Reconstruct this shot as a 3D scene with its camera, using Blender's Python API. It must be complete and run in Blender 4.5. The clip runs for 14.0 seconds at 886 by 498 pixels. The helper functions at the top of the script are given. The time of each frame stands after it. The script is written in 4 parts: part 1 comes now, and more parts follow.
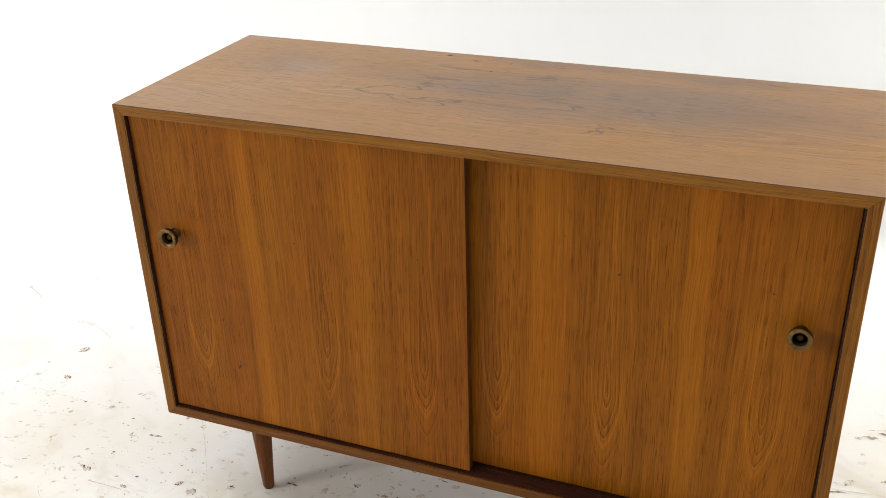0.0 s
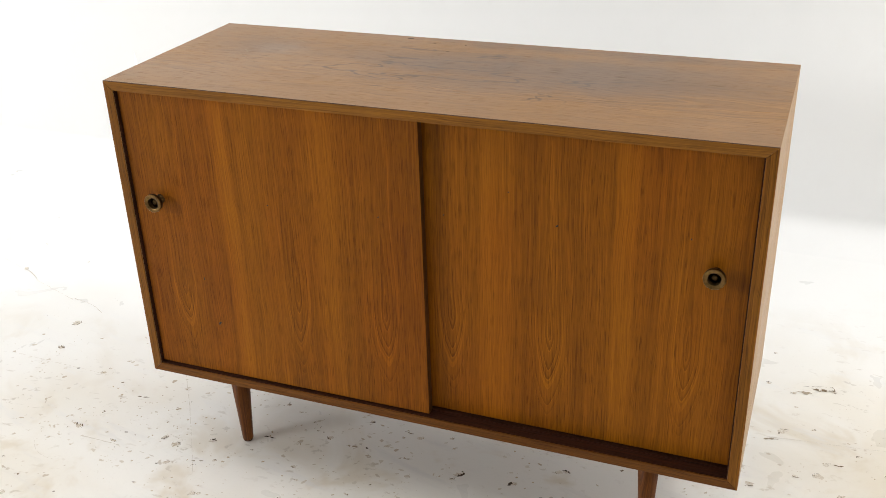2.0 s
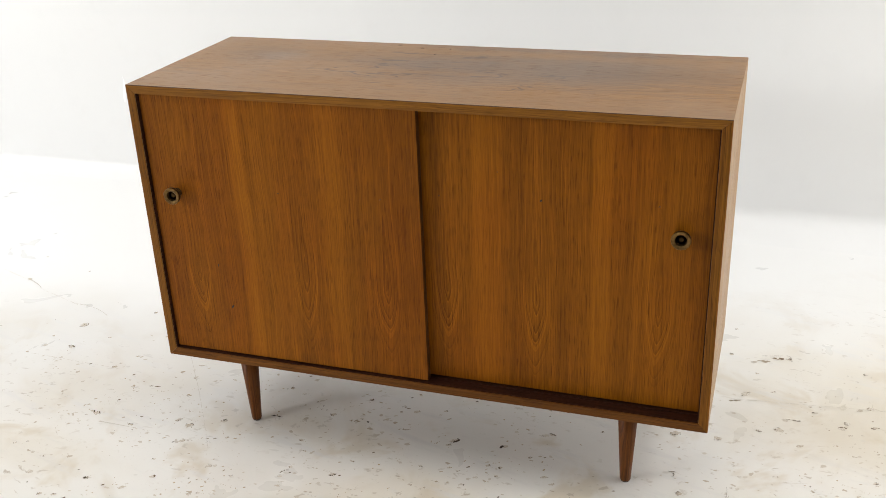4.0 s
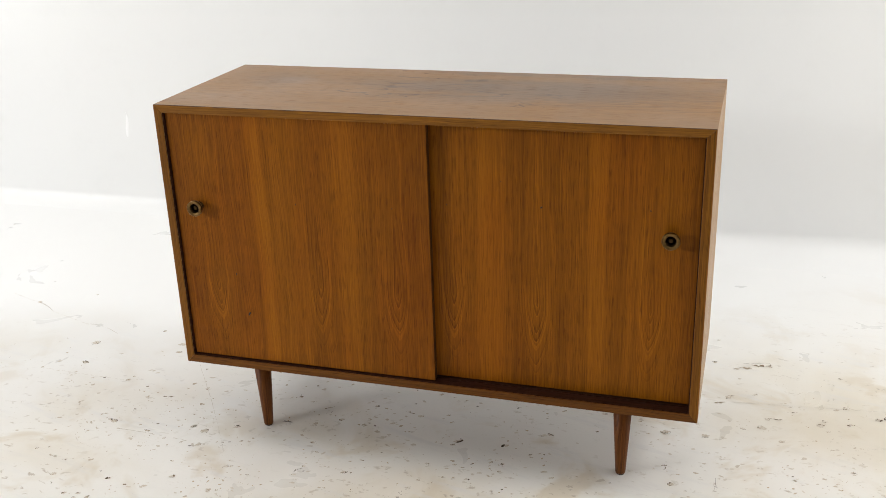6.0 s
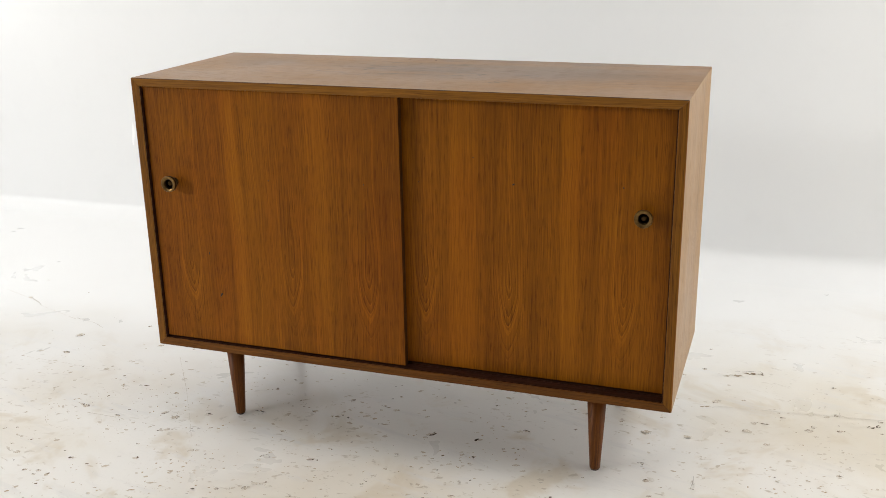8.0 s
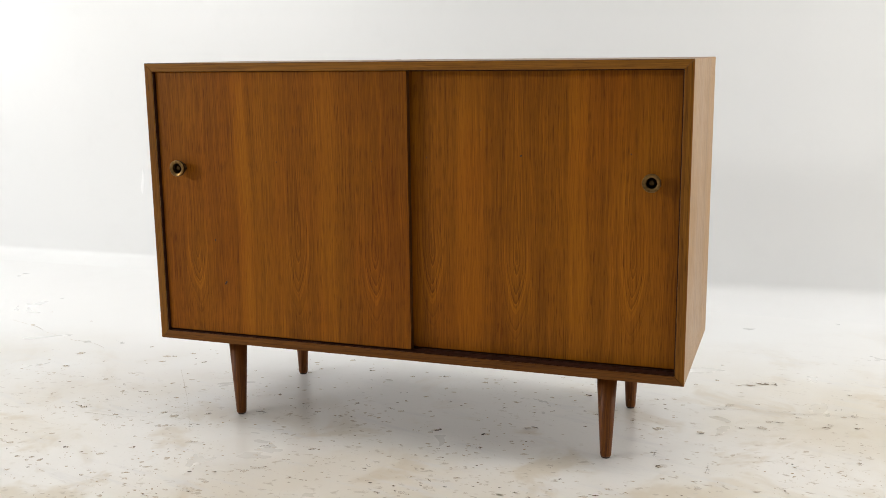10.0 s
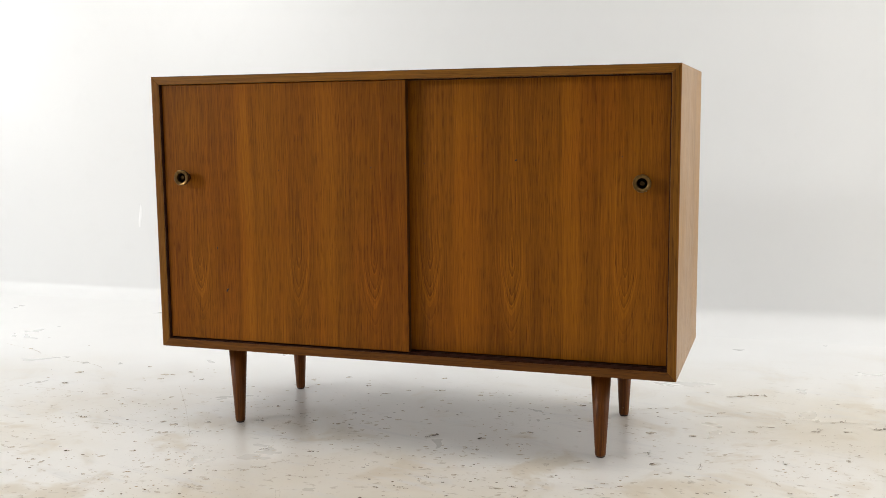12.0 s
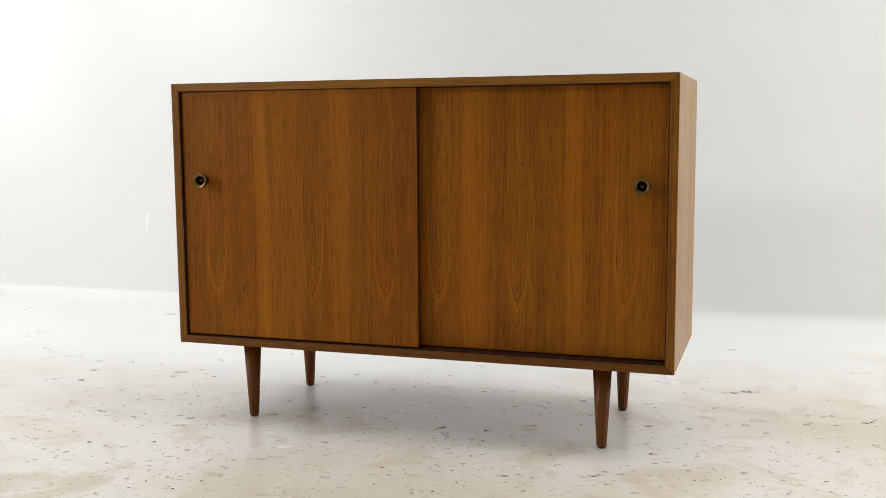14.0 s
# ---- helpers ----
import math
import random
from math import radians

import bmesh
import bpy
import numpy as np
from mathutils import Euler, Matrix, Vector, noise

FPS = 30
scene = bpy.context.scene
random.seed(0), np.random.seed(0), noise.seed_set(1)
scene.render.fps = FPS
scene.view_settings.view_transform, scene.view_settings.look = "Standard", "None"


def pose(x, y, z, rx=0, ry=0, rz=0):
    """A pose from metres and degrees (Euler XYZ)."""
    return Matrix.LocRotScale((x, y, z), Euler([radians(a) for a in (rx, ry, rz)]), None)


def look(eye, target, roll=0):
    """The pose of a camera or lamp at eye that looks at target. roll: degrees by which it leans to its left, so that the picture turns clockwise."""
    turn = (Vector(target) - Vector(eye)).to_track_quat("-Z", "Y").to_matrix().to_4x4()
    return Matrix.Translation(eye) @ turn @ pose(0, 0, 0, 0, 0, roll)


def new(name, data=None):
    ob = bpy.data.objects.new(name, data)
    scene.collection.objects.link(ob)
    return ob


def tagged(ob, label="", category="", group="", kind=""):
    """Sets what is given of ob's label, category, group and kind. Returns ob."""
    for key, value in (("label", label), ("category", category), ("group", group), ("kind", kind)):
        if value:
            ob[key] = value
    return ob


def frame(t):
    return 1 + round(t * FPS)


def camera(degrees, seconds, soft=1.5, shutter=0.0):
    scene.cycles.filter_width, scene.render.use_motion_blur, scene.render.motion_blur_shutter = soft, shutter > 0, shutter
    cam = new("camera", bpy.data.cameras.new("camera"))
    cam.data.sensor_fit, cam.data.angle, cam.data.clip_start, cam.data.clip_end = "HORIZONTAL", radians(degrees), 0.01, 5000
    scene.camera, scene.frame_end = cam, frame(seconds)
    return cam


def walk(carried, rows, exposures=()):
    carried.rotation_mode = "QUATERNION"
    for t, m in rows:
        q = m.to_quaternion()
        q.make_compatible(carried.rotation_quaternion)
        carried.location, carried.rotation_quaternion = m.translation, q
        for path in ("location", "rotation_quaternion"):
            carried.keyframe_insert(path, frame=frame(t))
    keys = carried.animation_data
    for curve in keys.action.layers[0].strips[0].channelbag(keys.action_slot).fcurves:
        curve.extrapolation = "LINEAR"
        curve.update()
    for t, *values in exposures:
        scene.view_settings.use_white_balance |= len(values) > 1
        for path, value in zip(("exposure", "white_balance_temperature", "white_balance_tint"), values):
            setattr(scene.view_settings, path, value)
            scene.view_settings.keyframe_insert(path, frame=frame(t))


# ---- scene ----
cam = camera(47.1, 14.0, soft=0.6)
PATH = [
    (0, (0.488, -1.208, 1.284), (-0.188, 0.434, 0.364), -1.7),
    (0.5, (0.525, -1.249, 1.282), (-0.149, 0.398, 0.37), -1.7),
    (1, (0.559, -1.286, 1.281), (-0.115, 0.366, 0.376), -1.8),
    (1.5, (0.592, -1.321, 1.278), (-0.082, 0.334, 0.379), -1.8),
    (2, (0.611, -1.366, 1.275), (-0.056, 0.295, 0.382), -1.8),
    (2.5, (0.63, -1.415, 1.271), (-0.03, 0.255, 0.391), -1.7),
    (3, (0.643, -1.457, 1.266), (-0.004, 0.224, 0.398), -1.8),
    (3.5, (0.645, -1.511, 1.26), (0.017, 0.188, 0.411), -2.0),
    (4, (0.626, -1.597, 1.264), (0.025, 0.121, 0.436), -2.3),
    (6.5, (0.614, -1.784, 1.221), (0.054, -0.003, 0.505), -1.8),
    (7, (0.658, -1.776, 1.192), (0.082, 0.007, 0.491), -1.3),
    (7.5, (0.718, -1.756, 1.145), (0.108, 0.028, 0.475), -1.2),
    (8, (0.733, -1.756, 1.075), (0.099, 0.035, 0.451), -1.0),
    (8.5, (0.756, -1.774, 0.991), (0.099, 0.029, 0.425), -1.0),
    (11, (0.74, -1.845, 0.702), (0.088, 0.024, 0.415), -0.6),
    (11.5, (0.745, -1.868, 0.679), (0.096, 0.005, 0.417), -0.6),
    (12, (0.753, -1.895, 0.674), (0.108, -0.019, 0.42), -0.6),
    (12.5, (0.75, -1.926, 0.667), (0.111, -0.046, 0.423), -0.5),
    (13, (0.75, -1.952, 0.667), (0.113, -0.072, 0.423), -0.5),
    (13.5, (0.746, -1.98, 0.669), (0.117, -0.096, 0.429), -0.4),
    (14, (0.749, -2.001, 0.667), (0.121, -0.117, 0.431), -0.4),
]
walk(cam, [(t, look(eye, target, roll)) for t, eye, target, roll in PATH],
     [(0, 0.22), (2, 0.06), (4, -0.05), (7, -0.15), (11, -0.16), (14, -0.20)])

# ---- light ----
world = bpy.data.worlds.new("studio_world")
scene.world = world
world.use_nodes = True
world.node_tree.nodes["Background"].inputs["Color"].default_value = (0.9, 0.95, 1.0, 1)
world.node_tree.nodes["Background"].inputs["Strength"].default_value = 0.05


def area_lamp(name, eye, target, width, height, watts, colour):
    """A rectangular studio or fill lamp."""
    data = bpy.data.lights.new(name, "AREA")
    data.shape, data.size, data.size_y = "RECTANGLE", width, height
    data.energy, data.color = watts, colour
    ob = new(name, data)
    ob.matrix_world = look(eye, target)
    return ob


area_lamp("ceiling_softbox", (-0.1, -0.05, 3.15), (-0.1, -0.05, 0), 5.0, 2.4, 27, (1.0, 0.985, 0.96))
area_lamp("ceiling_strip_west", (-2.6, 0.15, 2.75), (-2.2, 0.15, 0), 0.35, 1.3, 24, (1.0, 0.99, 0.97))
area_lamp("ceiling_strip_east", (2.6, 0.15, 2.75), (2.2, 0.15, 0), 0.35, 1.3, 46, (1.0, 0.99, 0.97))
area_lamp("key_softbox", (-3.6, -2.6, 1.83), (0.0, 0.6, 0.7), 1.4, 0.35, 80, (0.985, 0.99, 1.0))
# two low fills, added to brighten the side panel and the floor underneath
area_lamp("west_fill", (-3.4, 0.45, 1.2), (-0.3, 0.35, 0.2), 1.4, 1.2, 10, (0.985, 0.99, 1.0))
area_lamp("east_fill", (3.2, 0.30, 1.3), (0.3, 0.35, 0.2), 1.5, 1.3, 25, (0.985, 0.99, 1.0))

# ---- node helpers ----


class Graph:
    """A small writer of node trees."""

    def __init__(self, name, rough=0.5, specular=0.5, metallic=0.0):
        self.material = bpy.data.materials.new(name)
        self.material.use_nodes = True
        self.tree = self.material.node_tree
        self.shader = self.tree.nodes["Principled BSDF"]
        self.shader.inputs["Roughness"].default_value = rough
        self.shader.inputs["Specular IOR Level"].default_value = specular
        self.shader.inputs["Metallic"].default_value = metallic

    def plug(self, value, socket):
        if isinstance(value, bpy.types.NodeSocket):
            self.tree.links.new(value, socket)
        elif value is not None:
            socket.default_value = value

    def math(self, operation, a, b=None, clamp=False):
        node = self.tree.nodes.new("ShaderNodeMath")
        node.operation, node.use_clamp = operation, clamp
        self.plug(a, node.inputs[0])
        self.plug(b, node.inputs[1])
        return node.outputs[0]

    def place(self):
        """The object's own x, y, z in metres."""
        node = self.tree.nodes.new("ShaderNodeTexCoord")
        split = self.tree.nodes.new("ShaderNodeSeparateXYZ")
        self.tree.links.new(node.outputs["Object"], split.inputs[0])
        return split.outputs[0], split.outputs[1], split.outputs[2]

    def vector(self, x, y, z):
        node = self.tree.nodes.new("ShaderNodeCombineXYZ")
        for value, socket in zip((x, y, z), node.inputs):
            self.plug(value, socket)
        return node.outputs[0]

    def noise(self, where, scale=1.0, detail=2.0, rough=0.5, distortion=0.0):
        node = self.tree.nodes.new("ShaderNodeTexNoise")
        self.plug(where, node.inputs["Vector"])
        node.inputs["Scale"].default_value = scale
        node.inputs["Detail"].default_value = detail
        node.inputs["Roughness"].default_value = rough
        node.inputs["Distortion"].default_value = distortion
        return node.outputs[0]

    def span(self, value, low, high, to_low=0.0, to_high=1.0):
        """Maps low..high on to_low..to_high, clamped and eased."""
        node = self.tree.nodes.new("ShaderNodeMapRange")
        node.interpolation_type = "SMOOTHSTEP"
        self.plug(value, node.inputs[0])
        for k, number in enumerate((low, high, to_low, to_high)):
            node.inputs[1 + k].default_value = number
        return node.outputs[0]

    def mix(self, factor, a, b, blend="MIX"):
        node = self.tree.nodes.new("ShaderNodeMix")
        node.data_type, node.blend_type = "RGBA", blend
        self.plug(factor, node.inputs[0])
        for value, socket in ((a, node.inputs[6]), (b, node.inputs[7])):
            self.plug((*value, 1) if isinstance(value, tuple) else value, socket)
        return node.outputs[2]

    def bump(self, height, depth, strength=1.0):
        node = self.tree.nodes.new("ShaderNodeBump")
        node.inputs["Strength"].default_value = strength
        node.inputs["Distance"].default_value = depth
        self.plug(height, node.inputs["Height"])
        self.tree.links.new(node.outputs[0], self.shader.inputs["Normal"])

    def random(self):
        return self.tree.nodes.new("ShaderNodeObjectInfo").outputs["Random"]

    def done(self, colour, rough=None):
        self.plug((*colour, 1) if isinstance(colour, tuple) else colour, self.shader.inputs["Base Color"])
        self.plug(rough, self.shader.inputs["Roughness"])
        return self.material


# ---- wood ----
def wood(name, along, hearts=(), dark=(0.132, 0.038, 0.0014), light=(0.385, 0.133, 0.0050), ring=0.0075, reach=0.055, figure=0.25, waver=1.0,
         streaks=1.0, fine=1.0, ribbons=(), shift=0.0, rough=0.44, specular=0.13, level=0.40, stains_and_dimming=(), haze=(), zones=0.0, below=0.24, above=0.055, reds=0.0):
    """Oiled veneer with its grain along "x", "y" or "z". One tone from 0 to 1 runs from dark to light.
    hearts: (across, along) middles of the flame figures; below and above: how steeply a flame closes under and over its middle."""
    g = Graph(name, rough, specular)
    x, y, z = g.place()
    u, v = {"x": (g.math("ADD", y, z), x), "z": (x if hearts else g.math("ADD", x, y), z), "y": (x, y)}[along]
    u = g.math("ADD", u, shift)

    def at(across, length, seed):
        return g.vector(g.math("MULTIPLY", u, across), g.math("MULTIPLY", v, length), seed + shift)

    def centred(value, amount):
        return g.math("MULTIPLY", g.math("SUBTRACT", value, 0.5), amount)

    bend = g.math("ADD", centred(g.noise(at(7.0, 2.4, 0.0), 1.0, 2.0, 0.5), 0.040 * waver), centred(g.noise(at(26.0, 9.0, 3.1), 1.0, 3.0, 0.6), 0.017 * waver))
    # distance from the middle of the nearest flame
    distance = None
    for across, height in hearts:
        du = g.math("SUBTRACT", g.math("ADD", u, g.math("MULTIPLY", bend, 0.5)), across)
        rise = g.math("ADD", g.math("SUBTRACT", v, height), g.math("MULTIPLY", bend, 1.4))
        dv = g.math("ADD", g.math("MULTIPLY", g.math("MAXIMUM", rise, 0.0), above), g.math("MULTIPLY", g.math("MINIMUM", rise, 0.0), below))
        r = g.math("POWER", g.math("ADD", g.math("POWER", g.math("ABSOLUTE", du), 1.45), g.math("POWER", g.math("ABSOLUTE", dv), 1.45)), 1 / 1.45)
        distance = r if distance is None else g.math("MINIMUM", distance, r)
    straight = g.math("ADD", u, g.math("MULTIPLY", bend, 0.4))
    flow = straight if distance is None else distance
    uneven = g.noise(g.vector(g.math("MULTIPLY", flow, 75.0), g.math("MULTIPLY", v, 0.6), 7.7 + shift), 1.0, 2.0, 0.6)
    tooth = g.math("FRACT", g.math("ADD", g.math("DIVIDE", flow, ring), g.math("MULTIPLY", uneven, 3.6)))
    # each ring darkens slowly and ends in a thin pale line
    late = g.math("SUBTRACT", g.math("MULTIPLY", g.span(tooth, 0.25, 0.80), g.span(tooth, 0.90, 0.82)), 0.30)
    pale = g.math("MULTIPLY", g.span(tooth, 0.84, 0.91), g.span(tooth, 1.0, 0.94))
    patch = g.noise(at(15.0, 3.0, 1.3), 1.0, 2.0)
    drawn = g.span(patch, 0.35, 0.65, 0.15, 0.60)
    if hearts:
        near = g.math("MULTIPLY", g.span(distance, reach, reach * 0.35), g.span(patch, 0.30, 0.60, 0.55, 1.0))
        # the flame shows best low down and dies away upwards
        near = g.math("MULTIPLY", near, g.span(g.math("ADD", v, g.math("MULTIPLY", bend, 3.0)), 0.62, 0.36, 0.30, 1.0)) if along == "z" else near
        drawn = g.math("MAXIMUM", g.math("MULTIPLY", drawn, 0.30), near)
    tone = g.math("SUBTRACT", level, g.math("MULTIPLY", g.math("MULTIPLY", late, drawn), figure))
    tone = g.math("ADD", tone, g.math("MULTIPLY", g.math("MULTIPLY", pale, drawn), figure * 0.9))
    # broad bands of the leaf, then narrow ones, then fibres, then short pores
    broad = g.noise(g.vector(g.math("MULTIPLY", straight, 17.0), g.math("MULTIPLY", v, 0.35), 5.0 + shift), 1.0, 2.0, 0.5)
    band = g.noise(g.vector(g.math("MULTIPLY", straight, 62.0), g.math("MULTIPLY", v, 0.8), 2.0 + shift), 1.0, 2.0, 0.6)
    cloud = g.noise(at(5.0, 3.0, 9.0), 1.0, 2.0)
    mottle = g.noise(at(30.0, 14.0, 4.0), 1.0, 3.0, 0.6)
    follow = g.math("ADD", g.math("MULTIPLY", flow, 0.2), g.math("MULTIPLY", straight, 0.8)) if hearts else straight
    strand = g.noise(g.vector(g.math("MULTIPLY", follow, 340.0), g.math("MULTIPLY", v, 2.2), 11.0 + shift), 1.0, 2.0, 0.6)
    thread = g.noise(g.vector(g.math("MULTIPLY", straight, 640.0), g.math("MULTIPLY", v, 7.0), 13.0 + shift), 1.0, 2.0, 0.65)
    for value, amount in ((broad, 0.22 * streaks), (band, 0.38 * streaks), (cloud, 0.22), (mottle, 0.22), (strand, 0.55 * fine), (thread, 0.95 * fine)):
        tone = g.math("ADD", tone, centred(value, amount))
    for where, wide, much in ribbons:
        off = g.math("ABSOLUTE", g.math("SUBTRACT", straight, where))
        tone = g.math("ADD", tone, g.span(off, wide, wide * 0.6, 0.0, much))
    pore = g.noise(g.vector(g.math("MULTIPLY", straight, 620.0), g.math("MULTIPLY", v, 26.0), 8.0 + shift), 1.0, 1.0)
    open_pore = g.math("MULTIPLY", g.span(pore, 0.54, 0.66), g.span(band, 0.35, 0.65, 0.5, 1.0))
    tone = g.math("SUBTRACT", tone, g.math("MULTIPLY", open_pore, 0.25 * fine))
    if zones:
        # thin dark lines round the burr in the middle of the board
        field = g.noise(at(13.0, 3.6, 6.6), 1.0, 3.0, 0.6, 0.3)
        some = g.noise(at(9.0, 4.0, 1.9), 1.0, 1.0)
        thin = g.span(g.math("ABSOLUTE", g.math("SUBTRACT", field, 0.46)), 0.013, 0.002)
        middle = g.span(g.math("ABSOLUTE", g.math("SUBTRACT", v, 0.03)), 0.34, 0.14)
        middle = g.math("MULTIPLY", middle, g.span(g.math("ABSOLUTE", g.math("SUBTRACT", u, 0.98)), 0.15, 0.07))
        tone = g.math("SUBTRACT", tone, g.math("MULTIPLY", g.math("MULTIPLY", thin, middle), g.span(some, 0.38, 0.56, 0.0, zones)))
    colour = g.mix(g.math("MINIMUM", g.math("MAXIMUM", tone, 0.0), 1.0), dark, light)
    if reds:
        # the leaf drifts to redder browns in places
        drift = g.noise(at(6.0, 1.6, 17.0), 1.0, 2.0, 0.55)
        colour = g.mix(g.span(drift, 0.42, 0.66, 0.0, reds), colour, (1.0, 0.86, 0.72), "MULTIPLY")
    ragged = g.noise(at(13.0, 4.5, 4.4), 1.0, 4.0, 0.6, 0.5) if stains_and_dimming or haze else None
    for spots, paint in ((stains_and_dimming, (0.070, 0.050, 0.042)), (haze, (0.40, 0.37, 0.36))):
        for along_at, across_at, length, wide, depth in spots:
            da = g.math("DIVIDE", g.math("SUBTRACT", v, along_at), length)
            dc = g.math("DIVIDE", g.math("SUBTRACT", u, across_at), wide)
            far = g.math("SQRT", g.math("ADD", g.math("MULTIPLY", da, da), g.math("MULTIPLY", dc, dc)))
            far = g.math("ADD", far, centred(ragged, 2.0))
            colour = g.mix(g.span(far, 1.3, 0.1, 0.0, depth), colour, paint)
    gloss = g.math("ADD", g.span(cloud, 0.3, 0.7, rough - 0.04, rough + 0.05), g.math("MULTIPLY", open_pore, 0.15))
    g.bump(g.math("SUBTRACT", g.math("MULTIPLY", thread, 0.4), open_pore), 0.0001, 0.22)
    return g.done(colour, gloss)


LEFT_WOOD = wood("left_door_veneer", "z", ((-0.460, 0.395), (-0.222, 0.395), (-0.052, 0.385)), figure=0.34, fine=1.2, reds=0.6,
                 ribbons=((-0.345, 0.020, 0.26), (-0.30, 0.06, 0.10), (-0.155, 0.024, 0.18), (-0.06, 0.06, -0.06), (0.0, 0.035, -0.08), (-0.53, 0.05, -0.08)))
RIGHT_WOOD = wood("right_door_veneer", "z", ((0.062, 0.400), (0.232, 0.385), (0.458, 0.400)), figure=0.34, fine=1.2, reds=0.6, level=0.42,
                  ribbons=((0.352, 0.020, 0.28), (0.140, 0.034, 0.20), (0.02, 0.03, 0.08), (0.20, 0.02, -0.10), (0.29, 0.03, -0.05), (0.46, 0.07, 0.10)))
# stains at the right and back also paint in the weaker wall reflection
TOP_WOOD = wood("top_veneer", "x", ((0.93, 0.06),), ring=0.014, reach=0.14, figure=0.19, waver=2.6, below=0.09, above=0.09, streaks=0.55, fine=0.42, rough=0.36, specular=0.42, level=0.48,
                stains_and_dimming=((-0.40, 1.035, 0.10, 0.08, 0.35), (-0.05, 1.05, 0.22, 0.07, 0.40), (0.02, 0.925, 0.20, 0.035, 0.30), (0.27, 1.02, 0.34, 0.12, 0.55), (0.30, 1.155, 0.30, 0.03, 0.45), (0.05, 1.165, 0.2, 0.03, 0.35)),
                haze=((-0.36, 1.03, 0.06, 0.055, 0.10),), dark=(0.090, 0.038, 0.010), light=(0.375, 0.184, 0.045), zones=1.2)
SIDE_WOOD = wood("side_veneer", "z", (), ring=0.012, figure=0.25, shift=0.37, rough=0.42, specular=0.3, streaks=1.3, dark=(0.17, 0.085, 0.028), light=(0.47, 0.285, 0.125), level=0.5)
EDGE_X_WOOD = wood("edge_wood_level", "x", (), ring=0.006, figure=0.25, shift=0.61, rough=0.42, specular=0.2, dark=(0.115, 0.042, 0.005), light=(0.370, 0.155, 0.016), level=0.48)
# darker than the top edge: the low lip's weaker light is in its colour
DIM_LIP_WOOD = wood("dimmed_lip_wood", "x", (), ring=0.006, figure=0.3, shift=0.44, rough=0.42, specular=0.15, dark=(0.060, 0.018, 0.003), light=(0.245, 0.092, 0.012))
EDGE_Z_WOOD = wood("edge_wood_upright", "z", (), ring=0.006, figure=0.28, shift=0.83, rough=0.42, specular=0.15, dark=(0.105, 0.037, 0.004), light=(0.350, 0.140, 0.014))
# near black: the shade of the door recess is put into this colour
SHADED_INNER_WOOD = wood("shaded_inside_wood", "x", (), figure=0.3, shift=0.2, rough=0.6, specular=0.2, dark=(0.012, 0.003, 0.0015), light=(0.060, 0.014, 0.0035))
LEG_WOOD = wood("leg_wood", "z", (), ring=0.008, figure=0.4, shift=0.05, rough=0.36, specular=0.2, dark=(0.060, 0.017, 0.0025), light=(0.250, 0.080, 0.010))


def plain(name, colour, rough, metallic=0.0, wear=0.25, scale=120.0):
    g = Graph(name, rough, 0.5, metallic)
    x, y, z = g.place()
    n = g.noise(g.vector(x, y, z), scale, 3.0)
    m = g.noise(g.vector(x, y, z), scale * 0.2, 2.0)
    colour_out = g.mix(g.span(n, 0.35, 0.7, 0.0, wear), colour, tuple(c * 0.45 for c in colour))
    return g.done(colour_out, g.span(m, 0.3, 0.7, max(0.05, rough - 0.08), rough + 0.12))


BRASS = plain("aged_brass", (0.20, 0.118, 0.042), 0.33, 1.0, 0.7, 160.0)
DARK_BRASS = plain("darker_brass", (0.075, 0.042, 0.016), 0.42, 1.0, 0.5, 160.0)
GLIDE = plain("leg_glide", (0.03, 0.014, 0.008), 0.5)
DENT = plain("bruised_wood", (0.022, 0.010, 0.005), 0.6)
SEAM = plain("veneer_seam", (0.07, 0.028, 0.008), 0.7, 0.0, 0.7, 30.0)
RAW_WOOD = plain("raw_wood", (0.36, 0.22, 0.12), 0.6)


